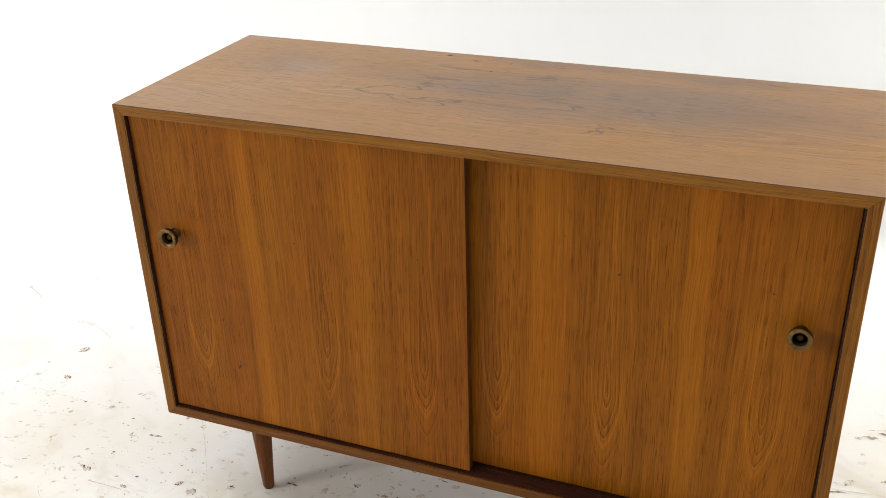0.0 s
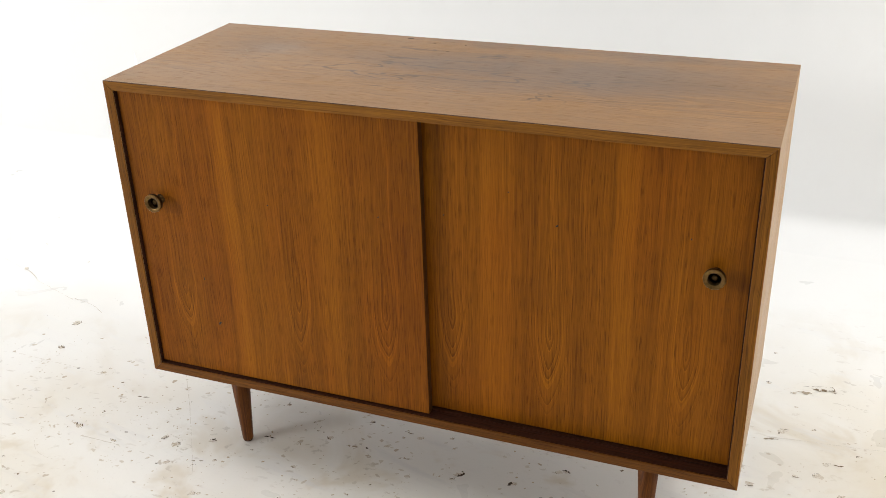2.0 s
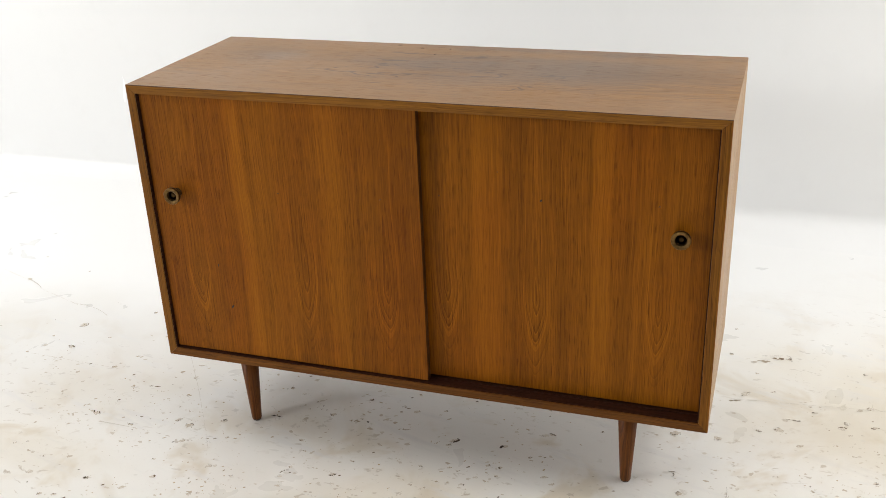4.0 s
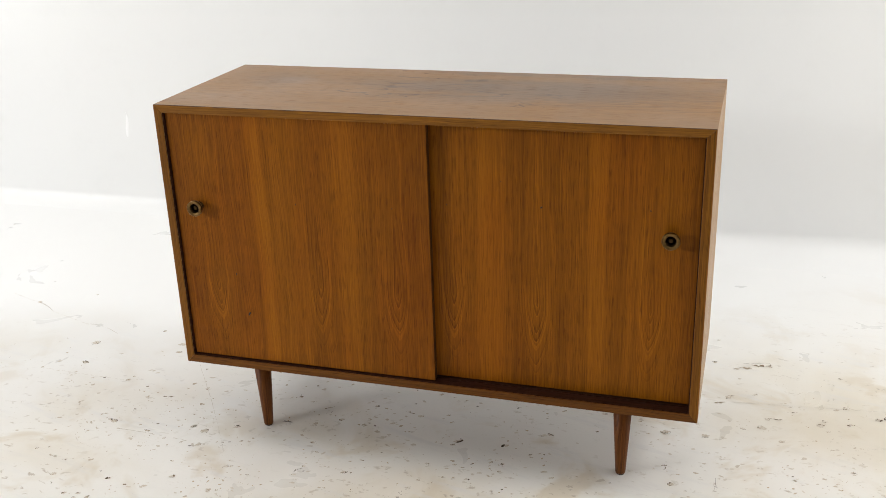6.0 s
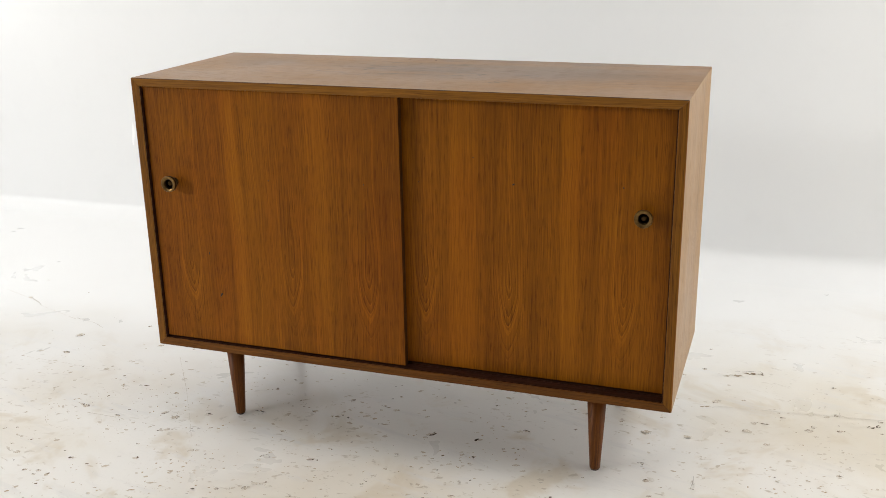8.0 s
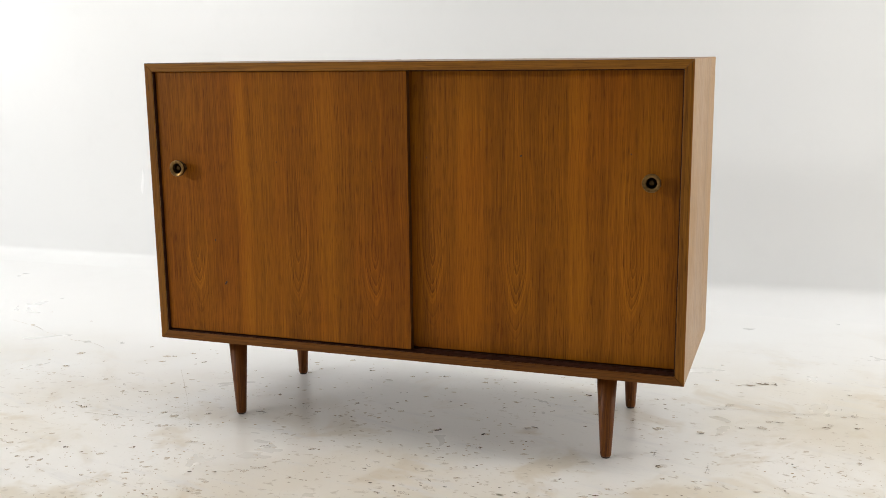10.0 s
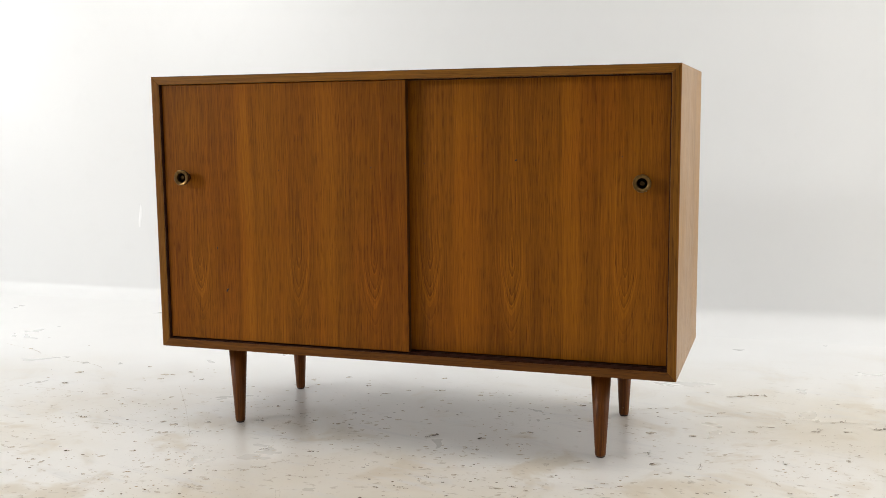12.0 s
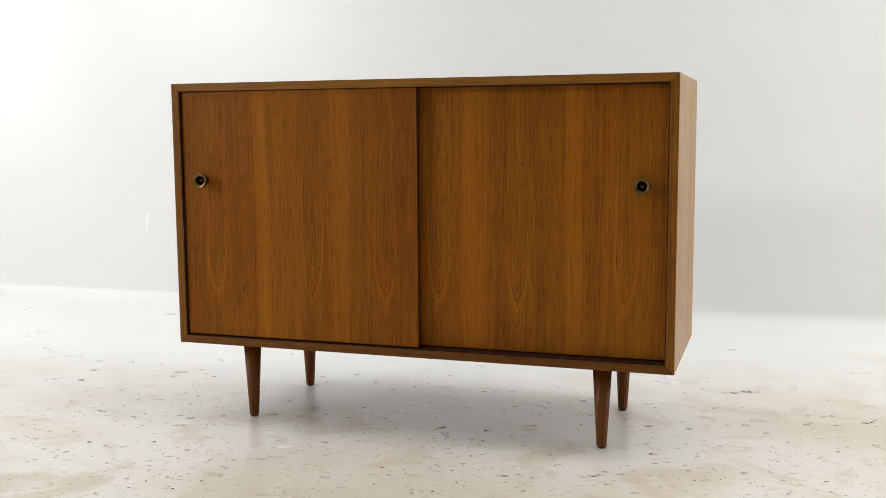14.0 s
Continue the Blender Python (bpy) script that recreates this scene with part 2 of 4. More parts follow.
def paint_floor():
    g = Graph("white_floor_paint", 0.3, 0.45)
    x, y, z = g.place()
    p = g.vector(x, y, z)
    warm = g.noise(p, 1.3, 4.0, 0.6)
    blot = g.noise(p, 5.0, 4.0, 0.6, 0.6)
    scuff = g.noise(g.vector(g.math("MULTIPLY", x, 5.0), g.math("MULTIPLY", g.math("ADD", y, g.math("MULTIPLY", x, 0.25)), 22.0), 1.0), 1.0, 4.0, 0.65)
    grit = g.noise(p, 140.0, 2.0)
    # feet have worn the front; towards the wall the paint is clean
    wander = g.math("MULTIPLY", g.math("SUBTRACT", g.noise(p, 2.2, 3.0, 0.6), 0.5), 0.6)
    # the x term paints the right side's dimmer light into the wear
    back = g.math("ADD", g.math("ADD", y, g.math("MULTIPLY", g.math("MAXIMUM", x, -0.4), -0.50)), wander)
    used_and_dim = g.span(back, 0.85, -0.05)
    clean = (0.797, 0.797, 0.790)
    colour = g.mix(g.span(warm, 0.42, 0.64, 0.0, 0.9), (0.715, 0.695, 0.655), (0.655, 0.605, 0.515))
    colour = g.mix(g.span(blot, 0.51, 0.66, 0.0, 0.70), colour, (0.575, 0.50, 0.385))
    colour = g.mix(g.span(scuff, 0.52, 0.72, 0.0, 0.65), colour, (0.625, 0.61, 0.59))
    colour = g.mix(g.span(grit, 0.60, 0.80, 0.0, 0.22), colour, (0.55, 0.52, 0.47))
    # small pocks and trowel marks, in drifts
    pock = g.noise(g.vector(x, g.math("MULTIPLY", y, 1.7), z), 34.0, 3.0, 0.65, 0.5)
    drift = g.span(g.noise(p, 2.3, 3.0, 0.6), 0.36, 0.60)
    pits = g.math("MULTIPLY", g.span(pock, 0.60, 0.70), drift)
    colour = g.mix(g.math("MULTIPLY", pits, 0.85), colour, (0.40, 0.34, 0.26))
    for at_x, at_y, half_x, half_y, depth in ((-0.86, 0.50, 0.34, 0.10, 0.40), (-0.10, -0.40, 0.30, 0.09, 0.45), (0.92, 0.33, 0.36, 0.17, 0.55), (1.35, 0.15, 0.40, 0.25, 0.5), (0.35, -0.30, 0.30, 0.10, 0.35), (-0.80, -0.17, 0.20, 0.08, 0.30)):
        da, db = g.math("DIVIDE", g.math("SUBTRACT", x, at_x), half_x), g.math("DIVIDE", g.math("SUBTRACT", y, at_y), half_y)
        far = g.math("ADD", g.math("SQRT", g.math("ADD", g.math("MULTIPLY", da, da), g.math("MULTIPLY", db, db))), g.math("MULTIPLY", g.math("SUBTRACT", blot, 0.5), 1.6))
        colour = g.mix(g.span(far, 1.3, 0.2, 0.0, depth), colour, (0.585, 0.515, 0.395))
    colour = g.mix(used_and_dim, clean, colour)
    g.bump(g.math("ADD", g.math("MULTIPLY", blot, 0.5), g.math("MULTIPLY", g.math("SUBTRACT", g.math("MULTIPLY", grit, 0.25), g.math("MULTIPLY", pits, 0.8)), used_and_dim)), 0.0010, 0.22)
    return g.done(colour, g.span(blot, 0.3, 0.75, 0.27, 0.37))


def paint_wall():
    g = Graph("white_cove_paint", 0.32, 0.5)
    x, y, z = g.place()
    p = g.vector(x, y, z)
    wide = g.noise(p, 0.8, 2.0)
    sheen = g.noise(g.vector(g.math("MULTIPLY", x, 1.4), y, g.math("MULTIPLY", z, 2.2)), 1.0, 1.0)
    peel = g.noise(p, 170.0, 2.0)
    dust = g.noise(p, 11.0, 5.0, 0.6)
    colour = g.mix(g.span(wide, 0.3, 0.7), (0.807, 0.808, 0.803), (0.787, 0.789, 0.785))
    colour = g.mix(g.span(dust, 0.5, 0.8, 0.0, 0.2), colour, (0.73, 0.73, 0.72))
    g.bump(g.math("ADD", g.math("MULTIPLY", peel, 0.01), sheen), 0.006, 0.5)
    return g.done(colour, 0.34)


FLOOR_PAINT = paint_floor()
WALL_PAINT = paint_wall()
ROOM_PAINT = plain("room_paint", (0.70, 0.70, 0.69), 0.7, 0.0, 0.08, 6.0)
# darkened so that the unseen south wall reflects less into the doors
DIM_PAINT = plain("dim_room_paint", (0.50, 0.50, 0.49), 0.8, 0.0, 0.2, 6.0)
CEILING_PAINT = plain("ceiling_paint", (0.75, 0.75, 0.75), 0.8, 0.0, 0.2, 6.0)


def chip_colour(name, colour, other, left=0.2):
    """Bared floor with crumbs of paint still holding; left: how much paint is left."""
    g = Graph(name, 0.7, 0.3)
    x, y, z = g.place()
    n = g.noise(g.vector(x, y, g.random()), 420.0, 3.0, 0.6, 0.6)
    tone = g.mix(g.random(), colour, other)
    return g.done(g.mix(g.span(n, 0.64 - 0.22 * left, 0.72 - 0.22 * left, 0.0, 0.7), tone, (0.74, 0.715, 0.66)))


DARK = chip_colour("deep_chip", (0.045, 0.030, 0.018), (0.11, 0.075, 0.045), 0.05)
BROWN = chip_colour("brown_chip", (0.11, 0.070, 0.040), (0.20, 0.140, 0.085), 0.1)
GREY = chip_colour("grey_chip", (0.15, 0.125, 0.095), (0.25, 0.21, 0.165))
TAN = chip_colour("tan_chip", (0.27, 0.215, 0.15), (0.38, 0.315, 0.235))
FAINT = chip_colour("faint_scuff", (0.53, 0.485, 0.42), (0.59, 0.545, 0.48), 0.4)
WORN = chip_colour("worn_paint", (0.47, 0.40, 0.31), (0.60, 0.545, 0.46), 0.6)
RIM = chip_colour("chip_rim", (0.08, 0.058, 0.038), (0.16, 0.125, 0.085), 0.1)

# ---- mesh helpers ----


def mesh_object(name, bm, materials, smooth=False):
    bmesh.ops.recalc_face_normals(bm, faces=bm.faces)
    data = bpy.data.meshes.new(name)
    bm.to_mesh(data)
    bm.free()
    for m in materials if isinstance(materials, (list, tuple)) else (materials,):
        data.materials.append(m)
    if smooth:
        data.polygons.foreach_set("use_smooth", [True] * len(data.polygons))
    return new(name, data)


def part(name, bm, material, parent, label="", smooth=False):
    ob = mesh_object(name, bm, material, smooth)
    ob.parent = parent
    return tagged(ob, label)


def box(bm, x0, y0, z0, x1, y1, z1, bevel=0.0):
    made = bmesh.ops.create_cube(bm, size=1, matrix=Matrix.LocRotScale(((x0 + x1) / 2, (y0 + y1) / 2, (z0 + z1) / 2), None, (x1 - x0, y1 - y0, z1 - z0)))
    if bevel:
        edges = list({e for v in made["verts"] for e in v.link_edges})
        bmesh.ops.bevel(bm, geom=edges, offset=bevel, segments=2, profile=0.6, affect="EDGES")
    return bm


def prism(bm, outline, y0, y1, bevel=0.0):
    """The outline, in x and z, drawn out from y0 to y1."""
    front = [bm.verts.new((x, y0, z)) for x, z in outline]
    back = [bm.verts.new((x, y1, z)) for x, z in outline]
    n = len(outline)
    bm.faces.new(front)
    bm.faces.new(back[::-1])
    for k in range(n):
        bm.faces.new((front[k], back[k], back[(k + 1) % n], front[(k + 1) % n]))
    if bevel:
        bmesh.ops.bevel(bm, geom=list(bm.edges), offset=bevel, segments=2, profile=0.6, affect="EDGES")
    return bm


def lathe(bm, profile, steps=40, axis="z"):
    """Turns a profile of (radius, height) about an axis."""
    rings = []
    for r, h in profile:
        row = []
        for k in range(steps):
            a = math.tau * k / steps
            c, s = r * math.cos(a), r * math.sin(a)
            row.append(bm.verts.new((c, s, h) if axis == "z" else (c, -h, s)))
        rings.append(row)
    for a, b in zip(rings, rings[1:]):
        for k in range(steps):
            bm.faces.new((a[k], a[(k + 1) % steps], b[(k + 1) % steps], b[k]))
    bm.faces.new(rings[0][::-1])
    bm.faces.new(rings[-1])
    return bm


# ---- the studio ----
X0, X1, Y0, HIGH = -3.9, 3.6, -5.0, 3.3
WALL_Y = 1.390

bm = bmesh.new()
box(bm, X0 - 0.2, Y0 - 0.2, -0.2, X1 + 0.2, WALL_Y + 0.2, 0.0)
floor = tagged(mesh_object("floor", bm, FLOOR_PAINT), "white painted concrete floor, chipped, scuffed and stained", "floor", kind="structure")

# a fillet joins floor and wall, widened eastward to soften the light step there
bm = bmesh.new()
stations = [X0, -1.6, -1.0, -0.6, -0.2, 0.2, 0.6, 1.0, 1.5, X1]
lines = []
for x in stations:
    wide = min(1.0, max(0.0, (x + 0.8) / 1.8))
    wide = wide * wide * (3 - 2 * wide)
    depth, rise = 0.100 + 0.040 * wide, 0.044 + 0.040 * wide
    loop = []
    for k in range(17):
        a = radians(90 * k / 16)
        loop.append((WALL_Y - depth * (1 - math.sin(a)), rise * (1 - math.cos(a)) - 0.001))
    loop += [(WALL_Y, 1.2), (WALL_Y, HIGH), (WALL_Y + 0.2, HIGH), (WALL_Y + 0.2, -0.001)]
    lines.append([bm.verts.new((x, y, z)) for y, z in loop])
count = len(lines[0])
for one, two in zip(lines, lines[1:]):
    for k in range(count):
        n = (k + 1) % count
        bm.faces.new((one[k], one[n], two[n], two[k])).smooth = k < 18
bm.faces.new(lines[0])
bm.faces.new(lines[-1][::-1])
wall_north = tagged(mesh_object("wall_north", bm, WALL_PAINT), "glossy white painted studio wall with a rounded foot", "wall", kind="structure")

# a raised, glossy, extra-white strip stands in for a gleam on the wall
bm = bmesh.new()
rows = []
for k in range(13):
    f = k / 12
    half = 0.0055 * math.sin(math.pi * min(1.0, 0.08 + f)) ** 0.6 + 0.0006
    x, z = -1.603 + 0.012 * math.sin(2.6 * f) * f, 0.275 + 0.095 * f
    rows.append([bm.verts.new((x + e * half, WALL_Y - 0.0009 * (1 - e * e) - 0.0003, z)) for e in (-1, -0.5, 0, 0.5, 1)])
for a, b in zip(rows, rows[1:]):
    for k in range(4):
        bm.faces.new((a[k], a[k + 1], b[k + 1], b[k]))
gleam_look = Graph("gleam_white", 0.25, 0.6)
gleam = part("paint_run", bm, gleam_look.done((0.96, 0.96, 0.96)), wall_north, "", True)

# walls out of view, added to close the room
for name, corners in (
    ("wall_west", (X0 - 0.2, Y0, 0.0, X0, WALL_Y + 0.2, HIGH)),
    ("wall_east", (X1, Y0, 0.0, X1 + 0.2, WALL_Y + 0.2, HIGH)),
    ("wall_south", (X0 - 0.2, Y0 - 0.2, 0.0, X1 + 0.2, Y0, HIGH)),
):
    tagged(mesh_object(name, box(bmesh.new(), *corners), DIM_PAINT if name == "wall_south" else ROOM_PAINT), "plain painted studio wall", "wall", kind="structure")
tagged(mesh_object("ceiling", box(bmesh.new(), X0 - 0.2, Y0 - 0.2, HIGH, X1 + 0.2, WALL_Y + 0.2, HIGH + 0.15), CEILING_PAINT), "plain white studio ceiling", "ceiling", kind="structure")

# ---- the cabinet ----
W, D, LOW, TOP, T = 0.56, 0.41, 0.180, 0.770, 0.0172
cabinet = tagged(new("sideboard"), "mid-century walnut sideboard with two sliding doors and tapered legs", "sideboard")


def panel(name, outline, face_wood, edge_wood, label=""):
    """A case board with mitred ends; its front edge shows solid lipping."""
    bm = prism(bmesh.new(), outline, 0.0, D, 0.0011)
    bm.normal_update()
    for f in bm.faces:
        c = f.calc_center_median()
        f.material_index = 1 if c.y < 0.0011 else 0
        if c.y < 0.0011 and c.z > TOP - 0.0009:
            f.material_index = 2
    return part(name, bm, (face_wood, edge_wood, SEAM), cabinet, label)


panel("top_panel", [(-W, TOP), (W, TOP), (W - T, TOP - T), (-W + T, TOP - T)], TOP_WOOD, EDGE_X_WOOD, "walnut top with dark watermarks, scratches and weaker sheen painted dark at right and back")
panel("bottom_panel", [(-W, LOW), (-W + T, LOW + T), (W - T, LOW + T), (W, LOW)], DIM_LIP_WOOD, DIM_LIP_WOOD)
panel("side_panel", [(-W, TOP), (-W + T, TOP - T), (-W + T, LOW + T), (-W, LOW)], SIDE_WOOD, EDGE_Z_WOOD)
panel("side_panel", [(W, LOW), (W - T, LOW + T), (W - T, TOP - T), (W, TOP)], SIDE_WOOD, EDGE_Z_WOOD, "pale walnut side")
part("back_panel", box(bmesh.new(), -W + T, D - 0.012, LOW + T, W - T, D - 0.004, TOP - T), SHADED_INNER_WOOD, cabinet)
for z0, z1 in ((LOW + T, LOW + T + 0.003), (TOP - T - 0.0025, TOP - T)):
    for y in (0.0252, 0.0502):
        part("door_track", box(bmesh.new(), -W + T, y, z0, W - T, y + 0.0036, z1, 0.0006), SHADED_INNER_WOOD, cabinet, "wooden runner strip, darkened to hold the shade of the recess")
# thin dark sheets on the inner faces stand in for the recess's shade
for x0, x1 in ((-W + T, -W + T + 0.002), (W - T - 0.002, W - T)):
    part("side_shade_sheet", box(bmesh.new(), x0, 0.0025, LOW + T + 0.0005, x1, D - 0.014, TOP - T - 0.0005), SHADED_INNER_WOOD, cabinet)
part("floor_shade_sheet", box(bmesh.new(), -W + T + 0.0025, 0.0030, LOW + T, W - T - 0.0025, D - 0.014, LOW + T + 0.0015), SHADED_INNER_WOOD, cabinet)

LEFT_Y, RIGHT_Y, THICK = 0.008, 0.033, 0.016


DOOR_EDGE = wood("door_edge_wood", "z", (), ring=0.006, figure=0.28, shift=0.29, rough=0.5, specular=0.25, dark=(0.022, 0.006, 0.001), light=(0.105, 0.034, 0.004))


def sliding_door(x0, x1, y, veneer):
    bm = box(bmesh.new(), x0, y, LOW + T + 0.004, x1, y + THICK, TOP - T - 0.001, 0.0012)
    bm.normal_update()
    for f in bm.faces:
        f.material_index = 1 if abs(f.normal.x) > 0.8 else 0
    return part("sliding_door", bm, (veneer, DOOR_EDGE), cabinet)


left_door = sliding_door(-W + T + 0.003, 0.023, LEFT_Y, LEFT_WOOD)
right_door = sliding_door(-0.020, W - T - 0.003, RIGHT_Y, RIGHT_WOOD)


def knob(door, x, y, z):
    """A turned brass ring, open in front, on a short stem."""
    stem = lathe(bmesh.new(), [(0.0088, -0.001), (0.0088, 0.0012), (0.0066, 0.0028), (0.0062, 0.0140), (0.0080, 0.0165), (0.0094, 0.0175)], 24, "y")
    cup = lathe(bmesh.new(), [(0.0094, 0.0140), (0.0140, 0.0146), (0.0160, 0.0166), (0.0168, 0.0200), (0.0170, 0.0236), (0.0167, 0.0250), (0.0160, 0.0256),
                              (0.0150, 0.0256), (0.0114, 0.0246), (0.0102, 0.0238), (0.0098, 0.0220), (0.0094, 0.0175)], 48, "y")
    button = lathe(bmesh.new(), [(0.0044, 0.0168), (0.0048, 0.0180), (0.0040, 0.0186), (0.0022, 0.0188)], 24, "y")
    ring = part("knob", cup, (BRASS, DARK_BRASS), door, "aged brass ring knob with a hollow middle", True)
    # the hollow, flanks and back of the ring take the darker brass
    for f in ring.data.polygons:
        c = f.center
        f.material_index = 1 if (math.hypot(c.x, c.z) < 0.0102 or c.y > -0.0228) else 0
    ring.location = (x, y, z)
    for name, shape, m in (("stem", stem, DARK_BRASS), ("button", button, DARK_BRASS)):
        part(name, shape, m, ring, "", True)


knob(left_door, -0.4845, LEFT_Y, 0.5545)
knob(right_door, 0.4900, RIGHT_Y, 0.5510)


def leg(x, y):
    """A round tapered leg on a dark glide."""
    bm = lathe(bmesh.new(), [(0.0100, 0.004), (0.0108, 0.006), (0.0205, LOW - 0.0005)], 36)
    ob = part("leg", bm, LEG_WOOD, cabinet, "", True)
    ob.location = (x, y, 0)
    glide = lathe(bmesh.new(), [(0.0075, 0.0), (0.0088, 0.001), (0.0098, 0.0045)], 28)
    part("glide", glide, GLIDE, ob, "dark foot glide", True)
    return ob


legs = [leg(x, y) for x in (-0.408, 0.408) for y in (0.063, 0.362)]


# ---- small marks on the wood ----
def fleck(rng, length, width, thick, corners=9):
    """A flat flake with a ragged outline and a sloped rim, lying in x and y."""
    bm = bmesh.new()
    low, high = [], []
    for k in range(corners):
        a = math.tau * k / corners
        r = rng.uniform(0.4, 1.25)
        x, y = 0.5 * length * r * math.cos(a), 0.5 * width * r * math.sin(a)
        low.append(bm.verts.new((x, y, 0)))
        high.append(bm.verts.new((x * 0.9, y * 0.9, thick)))
    bm.faces.new(high)
    for k in range(corners):
        n = (k + 1) % corners
        bm.faces.new((low[k], low[n], high[n], high[k]))
    return bm


marks = random.Random(5)


def dent_front(door, x, y, z, length, width, turn):
    ob = part("dent", fleck(marks, length, width, 0.0004), DENT, door)
    ob.matrix_basis = pose(x, y, z, 90, 0, 0) @ pose(0, 0, 0, 0, 0, turn)


def dent_top(x, y, length, width, turn):
    ob = part("dent", fleck(marks, length, width, 0.0004), DENT, cabinet)
    ob.matrix_basis = pose(x, y, TOP, 0, 0, turn)


dent_front(left_door, -0.395, LEFT_Y, 0.311, 0.009, 0.0045, 65)
dent_front(left_door, -0.416, LEFT_Y, 0.402, 0.007, 0.0040, 80)
dent_front(left_door, -0.054, LEFT_Y, 0.577, 0.004, 0.0030, 30)
dent_front(left_door, -0.263, LEFT_Y, 0.571, 0.0035, 0.0025, 30)
dent_front(right_door, 0.243, RIGHT_Y, 0.592, 0.006, 0.0040, 40)
dent_front(right_door, 0.163, RIGHT_Y, 0.640, 0.0035, 0.0025, 20)
dent_front(right_door, 0.449, RIGHT_Y, 0.600, 0.0045, 0.0030, 60)
dent_front(right_door, 0.052, RIGHT_Y, 0.585, 0.0040, 0.0025, 60)
dent_top(-0.148, 0.393, 0.011, 0.005, 10)
dent_top(-0.092, 0.375, 0.008, 0.003, -5)
dent_top(-0.049, 0.329, 0.006, 0.004, 0)
dent_top(-0.030, 0.376, 0.005, 0.003, 0)


SCRATCH = plain("dry_scratch", (0.33, 0.265, 0.20), 0.7)
for _ in range(26):
    a, r = marks.uniform(0, math.tau), marks.random() ** 0.5
    ob = part("scratch", fleck(marks, marks.uniform(0.012, 0.04), marks.uniform(0.0006, 0.0013), 0.0001, 7), SCRATCH, cabinet)
    ob.matrix_basis = pose(-0.375 + 0.07 * r * math.cos(a), 0.25 + 0.09 * r * math.sin(a), TOP, 0, 0, marks.gauss(-12, 14))


def scar(leg_ob, height, radius, turn, length, width):
    """A pale knock in a leg, down to raw wood."""
    ob = part("scar", fleck(marks, length, width, 0.0005), RAW_WOOD, leg_ob)
    ob.matrix_basis = pose(0, 0, height, 0, 0, turn) @ pose(0, -radius, 0, 90, 0, 90)


scar(legs[3], 0.022, 0.0112, 0, 0.005, 0.004)

# ---- chips, scuffs and scratches in the floor paint ----
flaws = random.Random(11)
scrap, specks = bpy.data.meshes.new("scrap"), {}


def flake(bm, cx, cy, long, wide, turn, corners=8):
    """One ragged sliver of bared floor."""
    c, s = math.cos(turn), math.sin(turn)
    ring, lift = [], flaws.uniform(0.0004, 0.0008)
    for k in range(corners):
        a, r = math.tau * k / corners, flaws.uniform(0.45, 1.2)
        px, py = 0.5 * long * r * math.cos(a), 0.5 * wide * r * math.sin(a)
        ring.append(bm.verts.new((cx + c * px - s * py, cy + s * px + c * py, lift)))
    bm.faces.new(ring)


def crescent(bm, long, wide, start, sweep, thick, slot, lift):
    """A broken, tapering band along part of a chip's rim."""
    rows = []
    steps = max(6, int(sweep * 4))
    for k in range(steps + 1):
        f = k / steps
        a = start + sweep * f
        r = flaws.uniform(0.90, 1.08)
        inner = r - thick * flaws.uniform(0.4, 1.2) * math.sin(math.pi * (0.08 + 0.84 * f))
        rows.append([bm.verts.new((0.5 * long * q * math.cos(a), 0.5 * wide * q * math.sin(a), lift)) for q in (r, inner)])
    for p, q in zip(rows, rows[1:]):
        if flaws.random() > 0.28:
            bm.faces.new((p[0], q[0], q[1], p[1])).material_index = slot


